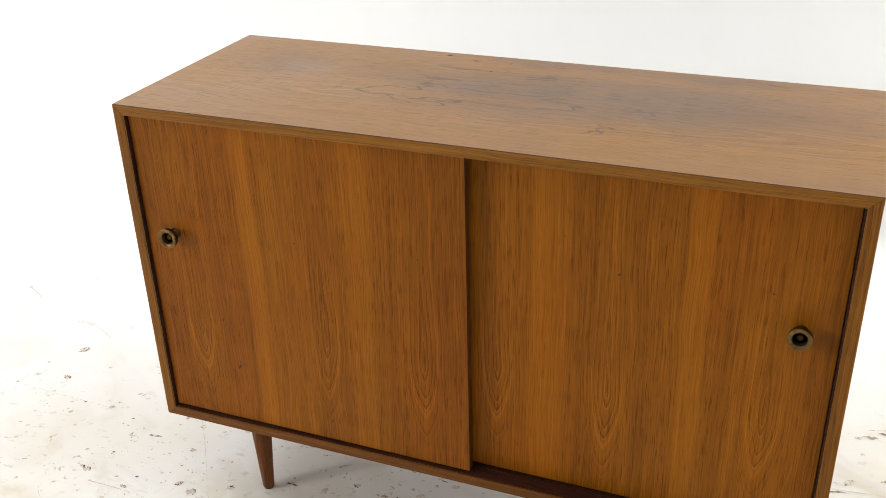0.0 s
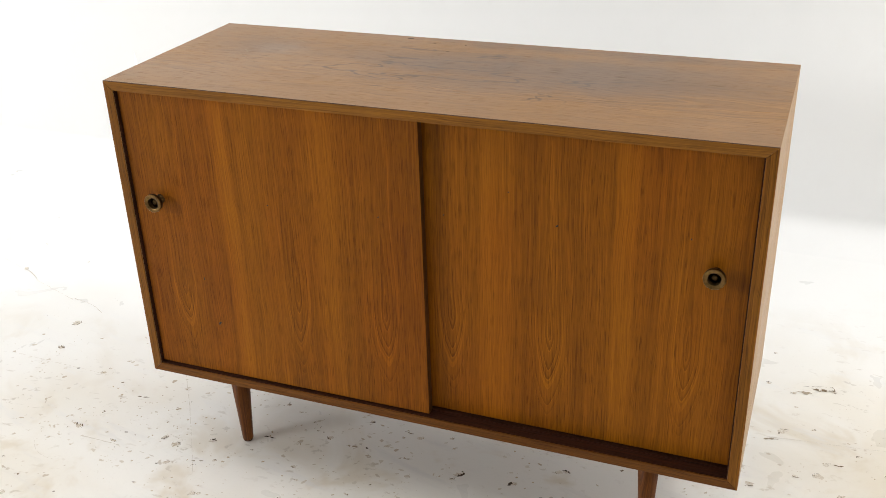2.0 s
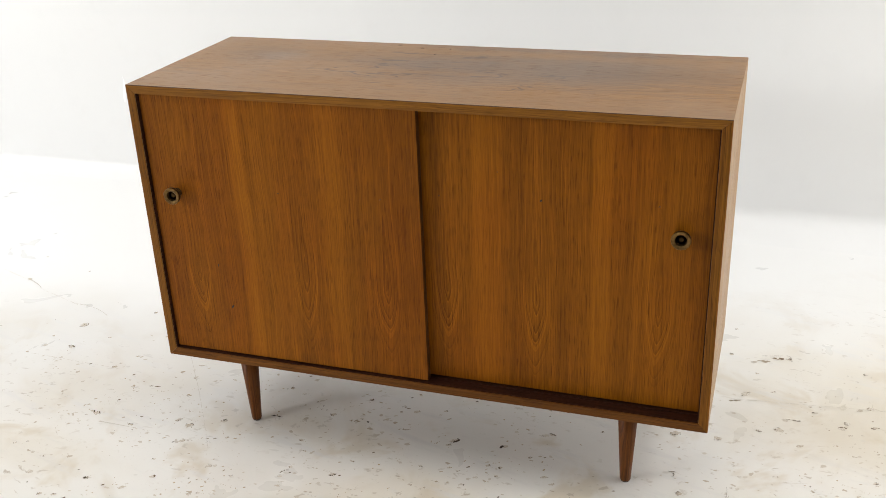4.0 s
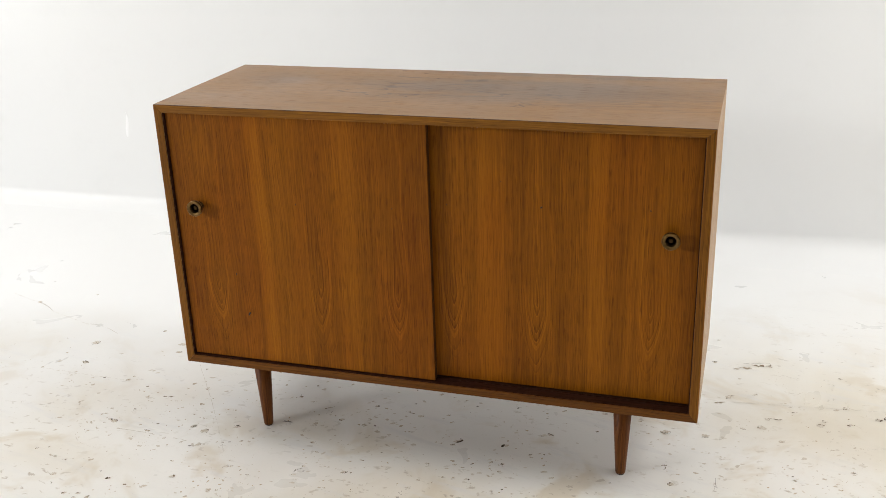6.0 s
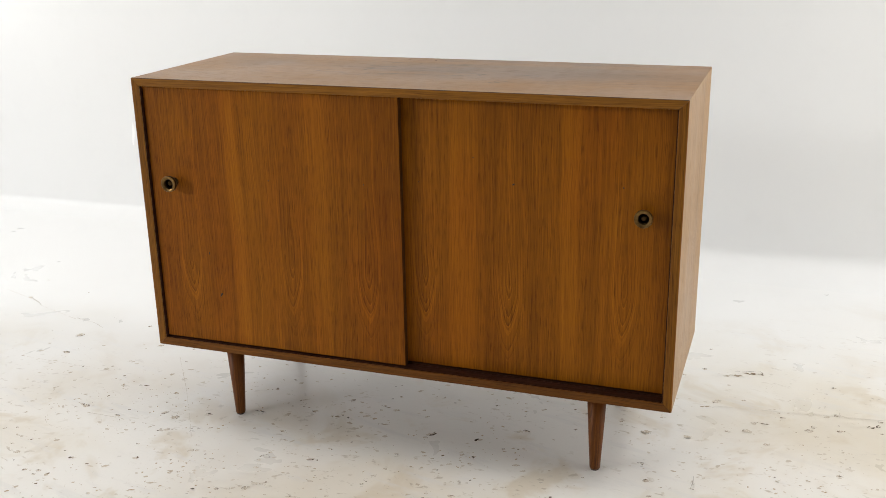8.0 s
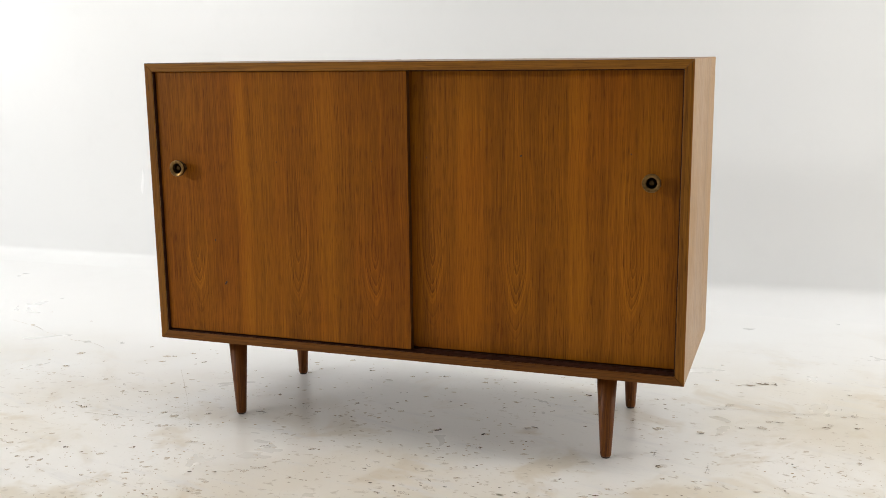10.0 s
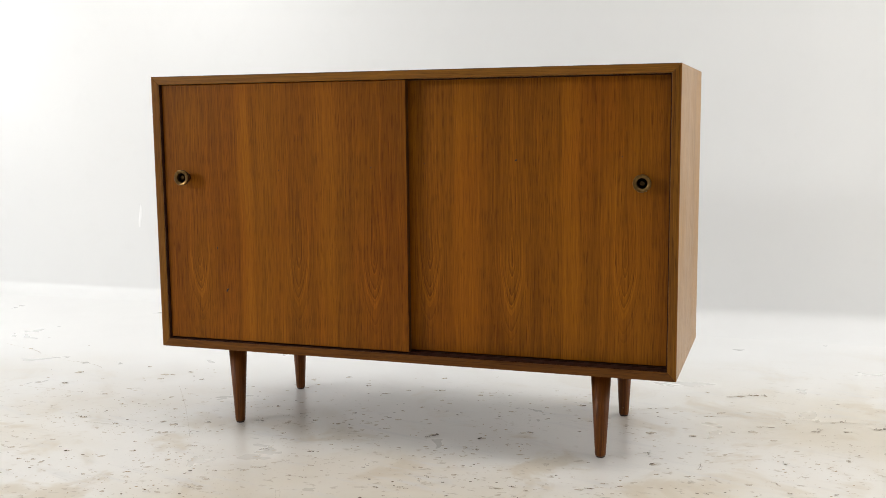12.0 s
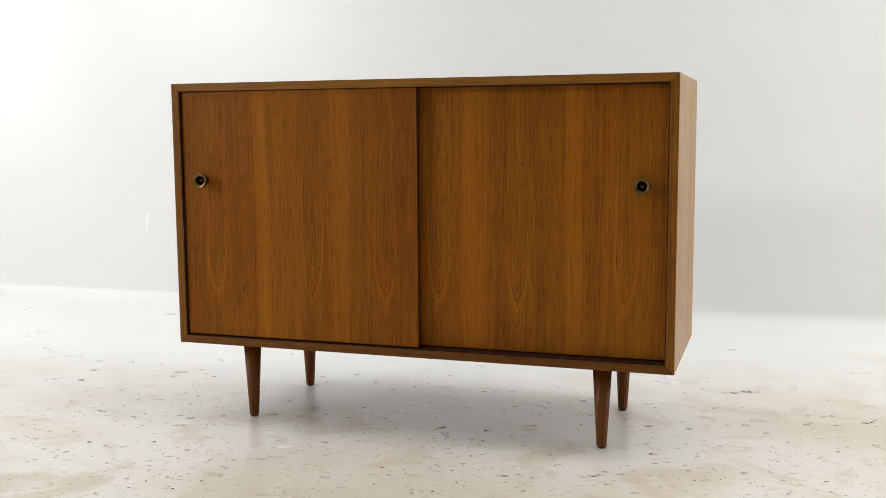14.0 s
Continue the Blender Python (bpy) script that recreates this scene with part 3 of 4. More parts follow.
def chip(x, y, length, width, turn, look_of):
    """One flaw in the floor paint; sizes in millimetres. An oval patch of worn paint with a dark, broken edge; long ones are scratches."""
    long, wide = length / 1000, width / 1000
    bm = bmesh.new()
    if length < 8:
        flake(bm, 0, 0, long * 1.15, wide * 1.15, 0)
    elif look_of is FAINT or length > 4.5 * width:
        steps = max(6, int(length / 5))
        rows, sway = [], 0.0
        for k in range(steps + 1):
            f = k / steps
            sway += flaws.uniform(-1, 1) * wide * 0.35
            half = 0.5 * wide * min(1.0, 4 * f, 4 * (1 - f)) * flaws.uniform(0.15, 1.1)
            rows.append([bm.verts.new((long * (f - 0.5), sway + e * half, 0.0005)) for e in (-1, 1)])
        for p, q in zip(rows, rows[1:]):
            if flaws.random() > 0.3:
                bm.faces.new((p[0], q[0], q[1], p[1])).material_index = 1
    else:
        if look_of is not RIM:
            ring = []
            for k in range(13):
                a, r = math.tau * k / 13, flaws.uniform(0.50, 1.10)
                ring.append(bm.verts.new((0.5 * long * r * math.cos(a), 0.5 * wide * r * math.sin(a), 0.0003)))
            bm.faces.new(ring).material_index = 0
        start = flaws.uniform(0, math.tau)
        if look_of is DARK:
            crescent(bm, long, wide, start, flaws.uniform(1.8, 3.4), flaws.uniform(0.6, 1.1), 1, 0.0006)
        elif look_of is BROWN:
            crescent(bm, long, wide, start, flaws.uniform(1.4, 2.8), flaws.uniform(0.35, 0.8), 1, 0.0006)
        elif look_of is TAN:
            crescent(bm, long, wide, start, flaws.uniform(1.2, 2.4), flaws.uniform(0.15, 0.35), 1, 0.0006)
        else:
            crescent(bm, long, wide, start, flaws.uniform(1.6, 3.6), flaws.uniform(0.18, 0.40), 1, 0.0006)
        for k in range(int(length / (8 if look_of in (DARK, BROWN) else 16))):
            first = len(bm.faces)
            flake(bm, long * flaws.uniform(-0.45, 0.45), wide * flaws.uniform(-0.45, 0.45), long * flaws.uniform(0.10, 0.30), wide * flaws.uniform(0.12, 0.35), flaws.uniform(-0.9, 0.9))
            bm.faces.ensure_lookup_table()
            bm.faces[first].material_index = 1
    if length < 8:
        bm.transform(pose(x, y, 0.0003, 0, 0, turn))
        bm.to_mesh(scrap)
        bm.free()
        specks.setdefault(look_of, bmesh.new()).from_mesh(scrap)
        return
    ob = part("scuff" if look_of is FAINT else "paint_chip", bm, (WORN, look_of), floor)
    ob.matrix_basis = pose(x, y, 0.0003, 0, 0, turn)


def hairline(x0, y0, x1, y1, wide, look_of, bow=0.0, gaps=0.25):
    """A thin scratch or crack from one place on the floor to another; wide in millimetres, bow in metres."""
    span = math.hypot(x1 - x0, y1 - y0)
    turn, steps = math.atan2(y1 - y0, x1 - x0), max(8, int(span / 0.006))
    bm, rows, sway = bmesh.new(), [], 0.0
    for k in range(steps + 1):
        f = k / steps
        sway = sway * 0.9 + flaws.uniform(-1, 1) * wide * 0.00025
        half = 0.0005 * wide * flaws.uniform(0.3, 1.0)
        rows.append([bm.verts.new((span * (f - 0.5), 4 * bow * f * (1 - f) + sway + e * half, 0.0005)) for e in (-1, 1)])
    for p, q in zip(rows, rows[1:]):
        if flaws.random() > gaps:
            bm.faces.new((p[0], q[0], q[1], p[1]))
    ob = part("scratch", bm, look_of, floor)
    ob.matrix_basis = pose((x0 + x1) / 2, (y0 + y1) / 2, 0.0003, 0, 0, math.degrees(turn))


# a hairpin scrape beside the cabinet
hairline(0.607, 0.596, 0.647, 0.620, 1.4, FAINT)
hairline(0.645, 0.622, 0.706, 0.637, 1.4, GREY, 0.0, 0.1)
hairline(0.640, 0.606, 0.700, 0.618, 1.2, FAINT, 0.0, 0.3)
hairline(0.704, 0.637, 0.702, 0.617, 2.6, BROWN, 0.008, 0.05)
# cracks and drag marks
hairline(-0.722, 0.296, -0.455, -0.070, 1.3, FAINT, 0.004)
hairline(-0.128, -0.296, -0.070, -0.400, 1.4, FAINT)
hairline(-1.519, 0.573, -1.394, 0.529, 1.6, FAINT)
hairline(-1.402, 0.535, -1.324, 0.491, 2.2, TAN, 0.004)
hairline(-1.324, 0.491, -1.154, 0.432, 1.4, FAINT)
hairline(-1.165, 0.436, -1.036, 0.397, 1.8, FAINT, 0.012, 0.1)
hairline(-0.745, -0.042, -0.561, -0.051, 2.6, FAINT, 0.004, 0.4)
hairline(0.583, 0.414, 0.694, 0.425, 2.0, FAINT, 0.0, 0.1)
hairline(0.700, 0.426, 0.987, 0.457, 1.5, FAINT, 0.0, 0.2)
hairline(0.679, 0.128, 0.749, 0.145, 1.3, FAINT)
hairline(0.909, 0.277, 0.974, 0.300, 1.8, FAINT)
hairline(-0.830, -0.087, -0.749, -0.124, 1.4, FAINT, -0.012)
hairline(-1.124, 0.176, -0.843, 0.167, 1.6, FAINT)
# a curl of lifting paint
hairline(0.601, 0.093, 0.600, 0.043, 1.0, GREY, 0.002, 0.2)
hairline(0.608, 0.090, 0.608, 0.044, 1.0, GREY, -0.002, 0.3)
hairline(0.599, 0.042, 0.609, 0.043, 1.6, GREY)

chip(-1.153, 0.438, 25, 3, -2, TAN)
chip(-0.538, -0.066, 34, 7, -56, FAINT)
chip(-0.518, -0.047, 28, 9, 12, FAINT)
chip(-0.556, -0.218, 8, 4, 27, FAINT)
chip(-0.762, -0.119, 26, 3, 13, FAINT)
chip(-0.135, 0.071, 27, 3, 20, FAINT)
chip(-0.255, -0.128, 15, 10, 38, FAINT)
chip(-0.191, -0.102, 13, 7, 0, FAINT)
chip(0.623, 0.586, 15, 6, -63, FAINT)
chip(0.637, 0.512, 23, 5, 16, FAINT)
chip(0.949, 0.293, 73, 2, 16, FAINT)
chip(0.706, 0.139, 24, 4, 16, FAINT)
chip(0.983, 0.336, 9, 6, 6, GREY)
chip(0.855, 0.558, 10, 6, -5, FAINT)
chip(-0.483, -0.336, 52, 2, -2, FAINT)
chip(-0.103, -0.327, 101, 2, -63, FAINT)
chip(0.168, -0.297, 4, 3, 27, BROWN)
chip(0.593, -0.024, 17, 11, 9, FAINT)
chip(0.783, -0.093, 9, 5, 6, BROWN)
chip(0.748, 0.021, 65, 2, 39, FAINT)
chip(0.794, 0.066, 56, 2, 50, FAINT)
chip(0.602, -0.150, 10, 8, 22, GREY)
chip(0.940, -0.020, 9, 5, -24, TAN)
chip(-1.400, 0.537, 20, 13, -40, GREY)
chip(-1.066, 0.337, 25, 22, 27, GREY)
chip(-0.956, 0.296, 11, 7, 24, GREY)
chip(-1.025, 0.230, 22, 14, -15, DARK)
chip(-0.923, 0.169, 7, 4, 35, DARK)
chip(-0.850, 0.191, 9, 5, 17, DARK)
chip(-0.856, 0.172, 17, 10, 34, TAN)
chip(-0.788, 0.152, 7, 4, 23, BROWN)
chip(-0.914, 0.446, 13, 9, 21, DARK)
chip(-0.809, 0.340, 18, 11, 24, GREY)
chip(-0.823, 0.383, 29, 16, -13, TAN)
chip(-0.803, 0.389, 18, 9, -4, BROWN)
chip(-0.770, 0.426, 18, 11, -5, BROWN)
chip(-0.741, 0.394, 32, 6, 12, BROWN)
chip(-0.701, 0.367, 18, 10, 25, DARK)
chip(-0.685, 0.271, 8, 6, 22, DARK)
chip(-0.710, 0.345, 7, 4, 30, TAN)
chip(-0.794, -0.026, 8, 4, 27, DARK)
chip(-0.789, -0.009, 13, 7, -1, DARK)
chip(-0.776, -0.015, 23, 18, -16, BROWN)
chip(-0.673, -0.033, 16, 8, -1, DARK)
chip(-0.757, 0.047, 6, 4, -5, BROWN)
chip(-0.708, 0.120, 30, 6, 9, BROWN)
chip(-0.760, 0.105, 13, 7, 4, TAN)
chip(-0.736, 0.090, 8, 5, 42, TAN)
chip(-0.646, 0.081, 9, 5, 5, TAN)
chip(-0.609, 0.103, 6, 4, 5, TAN)
chip(-0.634, 0.176, 9, 6, -16, BROWN)
chip(-0.576, 0.012, 18, 11, 60, DARK)
chip(-0.542, -0.002, 22, 19, 21, GREY)
chip(-0.476, 0.033, 20, 12, 36, DARK)
chip(-0.665, -0.001, 7, 4, 14, BROWN)
chip(-0.656, -0.051, 5, 3, 0, BROWN)
chip(-0.879, -0.162, 9, 6, 19, DARK)
chip(-0.853, -0.149, 8, 5, 17, DARK)
chip(-0.813, -0.212, 9, 6, 5, GREY)
chip(-0.785, -0.186, 6, 5, 6, BROWN)
chip(-0.778, -0.239, 20, 12, 9, TAN)
chip(-0.763, -0.272, 11, 10, 15, RIM)
chip(-0.709, -0.295, 12, 9, 39, BROWN)
chip(-0.680, -0.290, 13, 8, 7, BROWN)
chip(-0.679, -0.305, 11, 8, 4, GREY)
chip(-0.652, -0.292, 6, 4, 54, BROWN)
chip(-0.650, -0.333, 7, 4, 35, BROWN)
chip(-0.681, -0.205, 5, 3, 6, DARK)
chip(-0.647, -0.224, 18, 9, 20, DARK)
chip(-0.559, -0.232, 17, 11, 30, TAN)
chip(-0.519, -0.184, 15, 11, 28, BROWN)
chip(-0.549, -0.131, 9, 6, 11, DARK)
chip(-0.542, -0.067, 6, 4, 28, DARK)
chip(-0.528, -0.058, 18, 11, 39, TAN)
chip(-0.570, -0.057, 12, 6, 51, TAN)
chip(-0.618, -0.053, 11, 6, 40, TAN)
chip(-0.469, -0.035, 27, 5, 8, GREY)
chip(-0.468, -0.049, 11, 9, 16, RIM)
chip(-0.437, -0.021, 11, 7, 17, BROWN)
chip(-0.424, -0.122, 17, 11, 18, GREY)
chip(-0.411, -0.118, 11, 8, 22, BROWN)
chip(-0.362, -0.139, 9, 5, 14, DARK)
chip(-0.525, -0.331, 10, 8, -26, GREY)
chip(-0.525, -0.309, 7, 4, 40, TAN)
chip(-0.435, -0.385, 3, 3, 10, DARK)
chip(-0.397, -0.440, 7, 3, 16, DARK)
chip(-0.463, -0.404, 12, 7, 37, TAN)
chip(-0.548, -0.472, 10, 7, -5, GREY)
chip(-0.438, -0.483, 10, 6, 14, DARK)
chip(-0.329, -0.413, 6, 3, 26, DARK)
chip(-0.333, -0.423, 8, 6, 20, BROWN)
chip(-0.314, -0.420, 7, 5, 8, DARK)
chip(-0.359, -0.368, 7, 4, -31, BROWN)
chip(-0.338, -0.358, 5, 3, -6, BROWN)
chip(-0.329, -0.372, 15, 8, -2, TAN)
chip(-0.416, -0.215, 13, 8, -9, TAN)
chip(-0.399, -0.206, 8, 6, 23, BROWN)
chip(-0.336, -0.254, 7, 4, 20, DARK)
chip(-0.337, -0.272, 4, 3, 27, BROWN)
chip(-0.283, -0.331, 11, 6, 7, DARK)
chip(-0.281, -0.286, 16, 10, -4, GREY)
chip(-0.285, -0.367, 7, 6, -9, GREY)
chip(-0.331, -0.339, 10, 6, 9, TAN)
chip(-0.277, -0.436, 9, 6, 2, GREY)
chip(-0.335, 0.497, 18, 11, 52, DARK)
chip(-0.250, 0.434, 17, 9, 33, DARK)
chip(-0.380, 0.407, 13, 8, 47, BROWN)
chip(-0.396, 0.371, 12, 8, 23, BROWN)
chip(-0.138, 0.420, 13, 8, 11, DARK)
chip(-0.116, 0.462, 11, 7, 9, BROWN)
chip(-0.223, 0.364, 5, 3, -10, DARK)
chip(-0.271, 0.326, 10, 5, 3, TAN)
chip(-0.186, 0.375, 34, 7, 17, TAN)
chip(-0.119, 0.295, 3, 3, 15, DARK)
chip(-0.106, 0.304, 4, 3, 36, DARK)
chip(-0.101, 0.232, 6, 4, 33, DARK)
chip(-0.085, 0.247, 12, 7, -17, BROWN)
chip(-0.189, 0.200, 13, 9, 4, DARK)
chip(-0.368, 0.257, 7, 5, -2, BROWN)
chip(-0.395, 0.200, 19, 17, 43, RIM)
chip(-0.386, 0.197, 12, 9, 10, BROWN)
chip(-0.349, 0.182, 11, 6, 13, BROWN)
chip(-0.490, 0.300, 13, 6, -18, TAN)
chip(-0.534, 0.342, 11, 6, 16, BROWN)
chip(-0.535, 0.195, 13, 7, -4, TAN)
chip(-0.304, 0.160, 6, 4, 35, BROWN)
chip(-0.283, 0.136, 8, 5, 30, DARK)
chip(-0.280, 0.147, 11, 9, -12, RIM)
chip(-0.249, 0.122, 15, 12, -7, BROWN)
chip(-0.369, 0.085, 28, 6, 12, DARK)
chip(-0.310, 0.128, 10, 5, -28, BROWN)
chip(-0.303, 0.081, 15, 10, 17, TAN)
chip(-0.166, 0.118, 33, 7, -2, DARK)
chip(-0.194, 0.110, 28, 6, -1, TAN)
chip(-0.127, 0.135, 18, 10, 31, TAN)
chip(-0.100, 0.192, 28, 6, -1, BROWN)
chip(-0.073, 0.181, 16, 11, 19, TAN)
chip(-0.113, 0.154, 12, 6, 27, TAN)
chip(-0.075, 0.109, 30, 6, 7, TAN)
chip(-0.106, 0.171, 8, 6, 5, BROWN)
chip(-0.018, 0.183, 8, 5, 25, TAN)
chip(-0.011, 0.200, 10, 8, 29, BROWN)
chip(0.006, 0.171, 12, 7, 35, TAN)
chip(-0.382, 0.033, 8, 4, 0, DARK)
chip(-0.276, 0.015, 12, 9, -4, BROWN)
chip(-0.251, -0.021, 11, 7, 9, BROWN)
chip(-0.109, 0.014, 6, 3, 25, BROWN)
chip(-0.258, -0.099, 23, 20, 19, RIM)
chip(-0.264, -0.113, 11, 8, 19, GREY)
chip(-0.256, -0.078, 12, 8, -32, BROWN)
chip(-0.301, -0.149, 8, 4, 3, TAN)
chip(-0.256, -0.142, 16, 8, 5, TAN)
chip(-0.163, -0.078, 17, 11, 26, DARK)
chip(-0.147, -0.077, 6, 4, 7, BROWN)
chip(-0.150, -0.106, 11, 6, 1, TAN)
chip(-0.181, -0.143, 7, 4, 3, TAN)
chip(-0.291, -0.240, 12, 8, -1, DARK)
chip(-0.261, -0.227, 13, 8, 32, TAN)
chip(-0.236, -0.219, 16, 12, 32, GREY)
chip(-0.250, -0.216, 9, 6, 37, GREY)
chip(-0.228, -0.199, 19, 11, -1, TAN)
chip(-0.213, -0.194, 13, 8, 29, BROWN)
chip(-0.188, -0.229, 8, 4, 28, DARK)
chip(-0.141, -0.222, 11, 7, 23, BROWN)
chip(-0.129, -0.239, 8, 4, 6, DARK)
chip(-0.109, -0.219, 23, 5, 2, TAN)
chip(-0.087, -0.212, 11, 7, 53, TAN)
chip(-0.070, -0.196, 12, 8, 19, TAN)
chip(-0.091, -0.178, 7, 4, 28, TAN)
chip(-0.126, -0.156, 19, 9, -23, TAN)
chip(-0.023, -0.135, 11, 6, -7, DARK)
chip(-0.017, -0.118, 16, 13, 15, RIM)
chip(0.005, -0.187, 8, 4, 22, BROWN)
chip(0.016, -0.194, 7, 5, 12, DARK)
chip(0.042, -0.206, 10, 7, 13, TAN)
chip(0.043, -0.230, 14, 8, -8, DARK)
chip(0.063, -0.193, 7, 5, 29, BROWN)
chip(0.074, -0.213, 7, 4, 7, DARK)
chip(0.086, -0.216, 18, 12, 10, GREY)
chip(0.099, -0.219, 10, 7, 1, BROWN)
chip(0.111, -0.154, 21, 20, -24, RIM)
chip(0.105, -0.163, 11, 8, -24, BROWN)
chip(0.109, -0.175, 7, 3, -10, DARK)
chip(0.127, -0.183, 17, 11, 31, TAN)
chip(0.114, -0.129, 10, 7, 24, TAN)
chip(0.001, -0.003, 11, 7, 15, DARK)
chip(0.000, -0.067, 11, 8, 3, BROWN)
chip(0.048, -0.044, 7, 5, 4, TAN)
chip(0.034, -0.068, 8, 5, 17, BROWN)
chip(0.034, 0.080, 14, 8, 19, DARK)
chip(0.041, 0.099, 24, 15, 33, DARK)
chip(0.060, 0.007, 10, 8, 4, BROWN)
chip(0.079, 0.001, 9, 5, 13, DARK)
chip(0.104, -0.039, 6, 4, 25, DARK)
chip(0.036, -0.286, 7, 5, 16, BROWN)
chip(0.055, -0.290, 8, 5, 5, DARK)
chip(0.073, -0.265, 7, 4, 23, TAN)
chip(0.098, -0.267, 11, 8, 11, BROWN)
chip(0.100, -0.282, 7, 5, -25, TAN)
chip(0.117, -0.292, 7, 4, 2, BROWN)
chip(0.154, -0.289, 7, 5, 18, DARK)
chip(0.131, -0.275, 9, 5, 20, BROWN)
chip(0.153, -0.259, 12, 7, 18, TAN)
chip(0.121, -0.309, 7, 5, 18, DARK)
chip(-0.023, -0.345, 5, 3, 33, DARK)
chip(-0.066, -0.340, 7, 4, -2, BROWN)
chip(-0.107, -0.374, 11, 7, 45, BROWN)
chip(-0.121, -0.381, 5, 3, 4, BROWN)
chip(-0.210, -0.366, 6, 4, 5, BROWN)
chip(-0.045, -0.333, 4, 3, -10, DARK)
chip(-0.069, -0.303, 6, 4, 31, TAN)
chip(-0.039, 0.695, 32, 6, 14, RIM)
chip(0.039, 0.610, 8, 5, 30, DARK)
chip(-0.090, 0.558, 16, 12, 42, BROWN)
chip(-0.057, 0.444, 17, 11, 1, DARK)
chip(-0.073, 0.439, 11, 7, -15, BROWN)
chip(0.046, 0.429, 17, 11, 11, BROWN)
chip(0.042, 0.457, 13, 8, 16, TAN)
chip(0.117, 0.450, 10, 6, 23, DARK)
chip(0.218, 0.522, 10, 7, 12, BROWN)
chip(0.296, 0.493, 12, 7, 19, BROWN)
chip(-0.019, 0.283, 8, 4, 4, DARK)
chip(0.013, 0.277, 8, 5, 12, DARK)
chip(0.045, 0.256, 6, 3, 4, DARK)
chip(0.050, 0.273, 11, 7, 4, BROWN)
chip(0.057, 0.381, 7, 4, -21, TAN)
chip(0.140, 0.271, 7, 5, 31, DARK)
chip(0.157, 0.316, 16, 9, -11, TAN)
chip(0.226, 0.374, 13, 8, -12, BROWN)
chip(0.254, 0.453, 10, 7, -10, TAN)
chip(0.264, 0.390, 12, 7, 31, TAN)
chip(0.284, 0.429, 9, 5, 1, DARK)
chip(0.301, 0.412, 21, 15, 13, DARK)
chip(0.321, 0.440, 17, 11, 46, BROWN)
chip(0.251, 0.285, 9, 5, 32, DARK)
chip(0.212, 0.263, 8, 6, 0, DARK)
chip(0.216, 0.240, 4, 3, 40, BROWN)
chip(0.317, 0.305, 7, 5, -7, BROWN)
chip(0.341, 0.293, 15, 8, 7, DARK)
chip(0.109, 0.179, 9, 6, -7, TAN)
chip(0.336, 0.212, 7, 5, 10, BROWN)
chip(0.223, 0.168, 15, 13, 19, GREY)
chip(0.236, 0.173, 17, 10, -7, DARK)
chip(0.239, 0.091, 7, 5, 8, BROWN)
chip(0.210, 0.082, 11, 7, 39, DARK)
chip(0.149, 0.106, 21, 12, 26, DARK)
chip(0.096, 0.018, 7, 5, 47, BROWN)
chip(0.133, 0.034, 12, 9, 44, BROWN)
chip(0.160, 0.034, 11, 8, 45, DARK)
chip(0.159, 0.006, 9, 7, 14, BROWN)
chip(0.120, -0.010, 12, 8, 40, TAN)
chip(0.210, 0.033, 8, 4, 17, TAN)
chip(0.252, 0.027, 16, 10, 23, TAN)
chip(0.271, 0.009, 13, 8, 26, TAN)
chip(0.318, -0.022, 9, 5, 19, DARK)
chip(0.393, 0.020, 8, 5, 2, DARK)
chip(0.181, -0.057, 5, 3, 30, DARK)
chip(0.163, -0.070, 5, 3, 18, DARK)
chip(0.178, -0.069, 6, 4, 23, TAN)
chip(0.166, -0.123, 11, 6, 4, BROWN)
chip(0.155, -0.168, 7, 4, 9, DARK)
chip(0.203, -0.149, 6, 4, -2, DARK)
chip(0.206, -0.131, 6, 4, 42, BROWN)
chip(0.198, -0.181, 12, 7, -10, TAN)
chip(0.251, -0.141, 6, 3, -5, DARK)
chip(0.260, -0.111, 10, 7, 26, TAN)
chip(0.280, -0.146, 16, 16, 5, RIM)
chip(0.313, -0.165, 12, 8, 6, BROWN)
chip(0.327, -0.154, 9, 6, 13, BROWN)
chip(0.347, -0.070, 7, 5, 27, DARK)
chip(0.340, -0.076, 6, 4, 14, TAN)
chip(0.341, -0.120, 6, 4, 7, TAN)
chip(0.378, -0.068, 10, 6, 23, TAN)
chip(0.403, -0.130, 18, 10, 20, TAN)
chip(0.419, -0.119, 23, 5, 11, BROWN)
chip(0.432, -0.108, 12, 7, 2, TAN)
chip(0.449, -0.139, 6, 3, -33, DARK)
chip(0.453, -0.159, 6, 3, 27, DARK)
chip(0.478, -0.126, 5, 3, 18, DARK)
chip(0.493, -0.125, 12, 6, 7, TAN)
chip(0.439, -0.086, 12, 8, -7, BROWN)
chip(0.448, -0.087, 6, 3, 4, TAN)
chip(0.470, -0.093, 6, 3, 20, BROWN)
chip(0.295, -0.224, 9, 6, 6, GREY)
chip(0.312, -0.237, 12, 7, 15, DARK)
chip(0.301, -0.204, 15, 12, 4, RIM)
chip(0.323, -0.206, 9, 6, 8, TAN)
chip(0.363, -0.221, 9, 5, 27, DARK)
chip(0.397, -0.219, 11, 6, -18, BROWN)
chip(0.409, -0.176, 5, 3, 51, DARK)
chip(0.432, -0.169, 12, 6, 52, TAN)
chip(0.206, -0.246, 11, 7, 3, DARK)
chip(0.182, -0.231, 7, 4, 46, BROWN)
chip(0.171, -0.213, 5, 3, 26, TAN)
chip(0.435, 0.266, 25, 5, 7, TAN)
chip(0.423, 0.280, 12, 8, 8, BROWN)
chip(0.456, 0.433, 11, 7, -6, DARK)
chip(0.490, 0.104, 19, 18, 17, RIM)
chip(0.474, 0.095, 8, 5, 13, TAN)
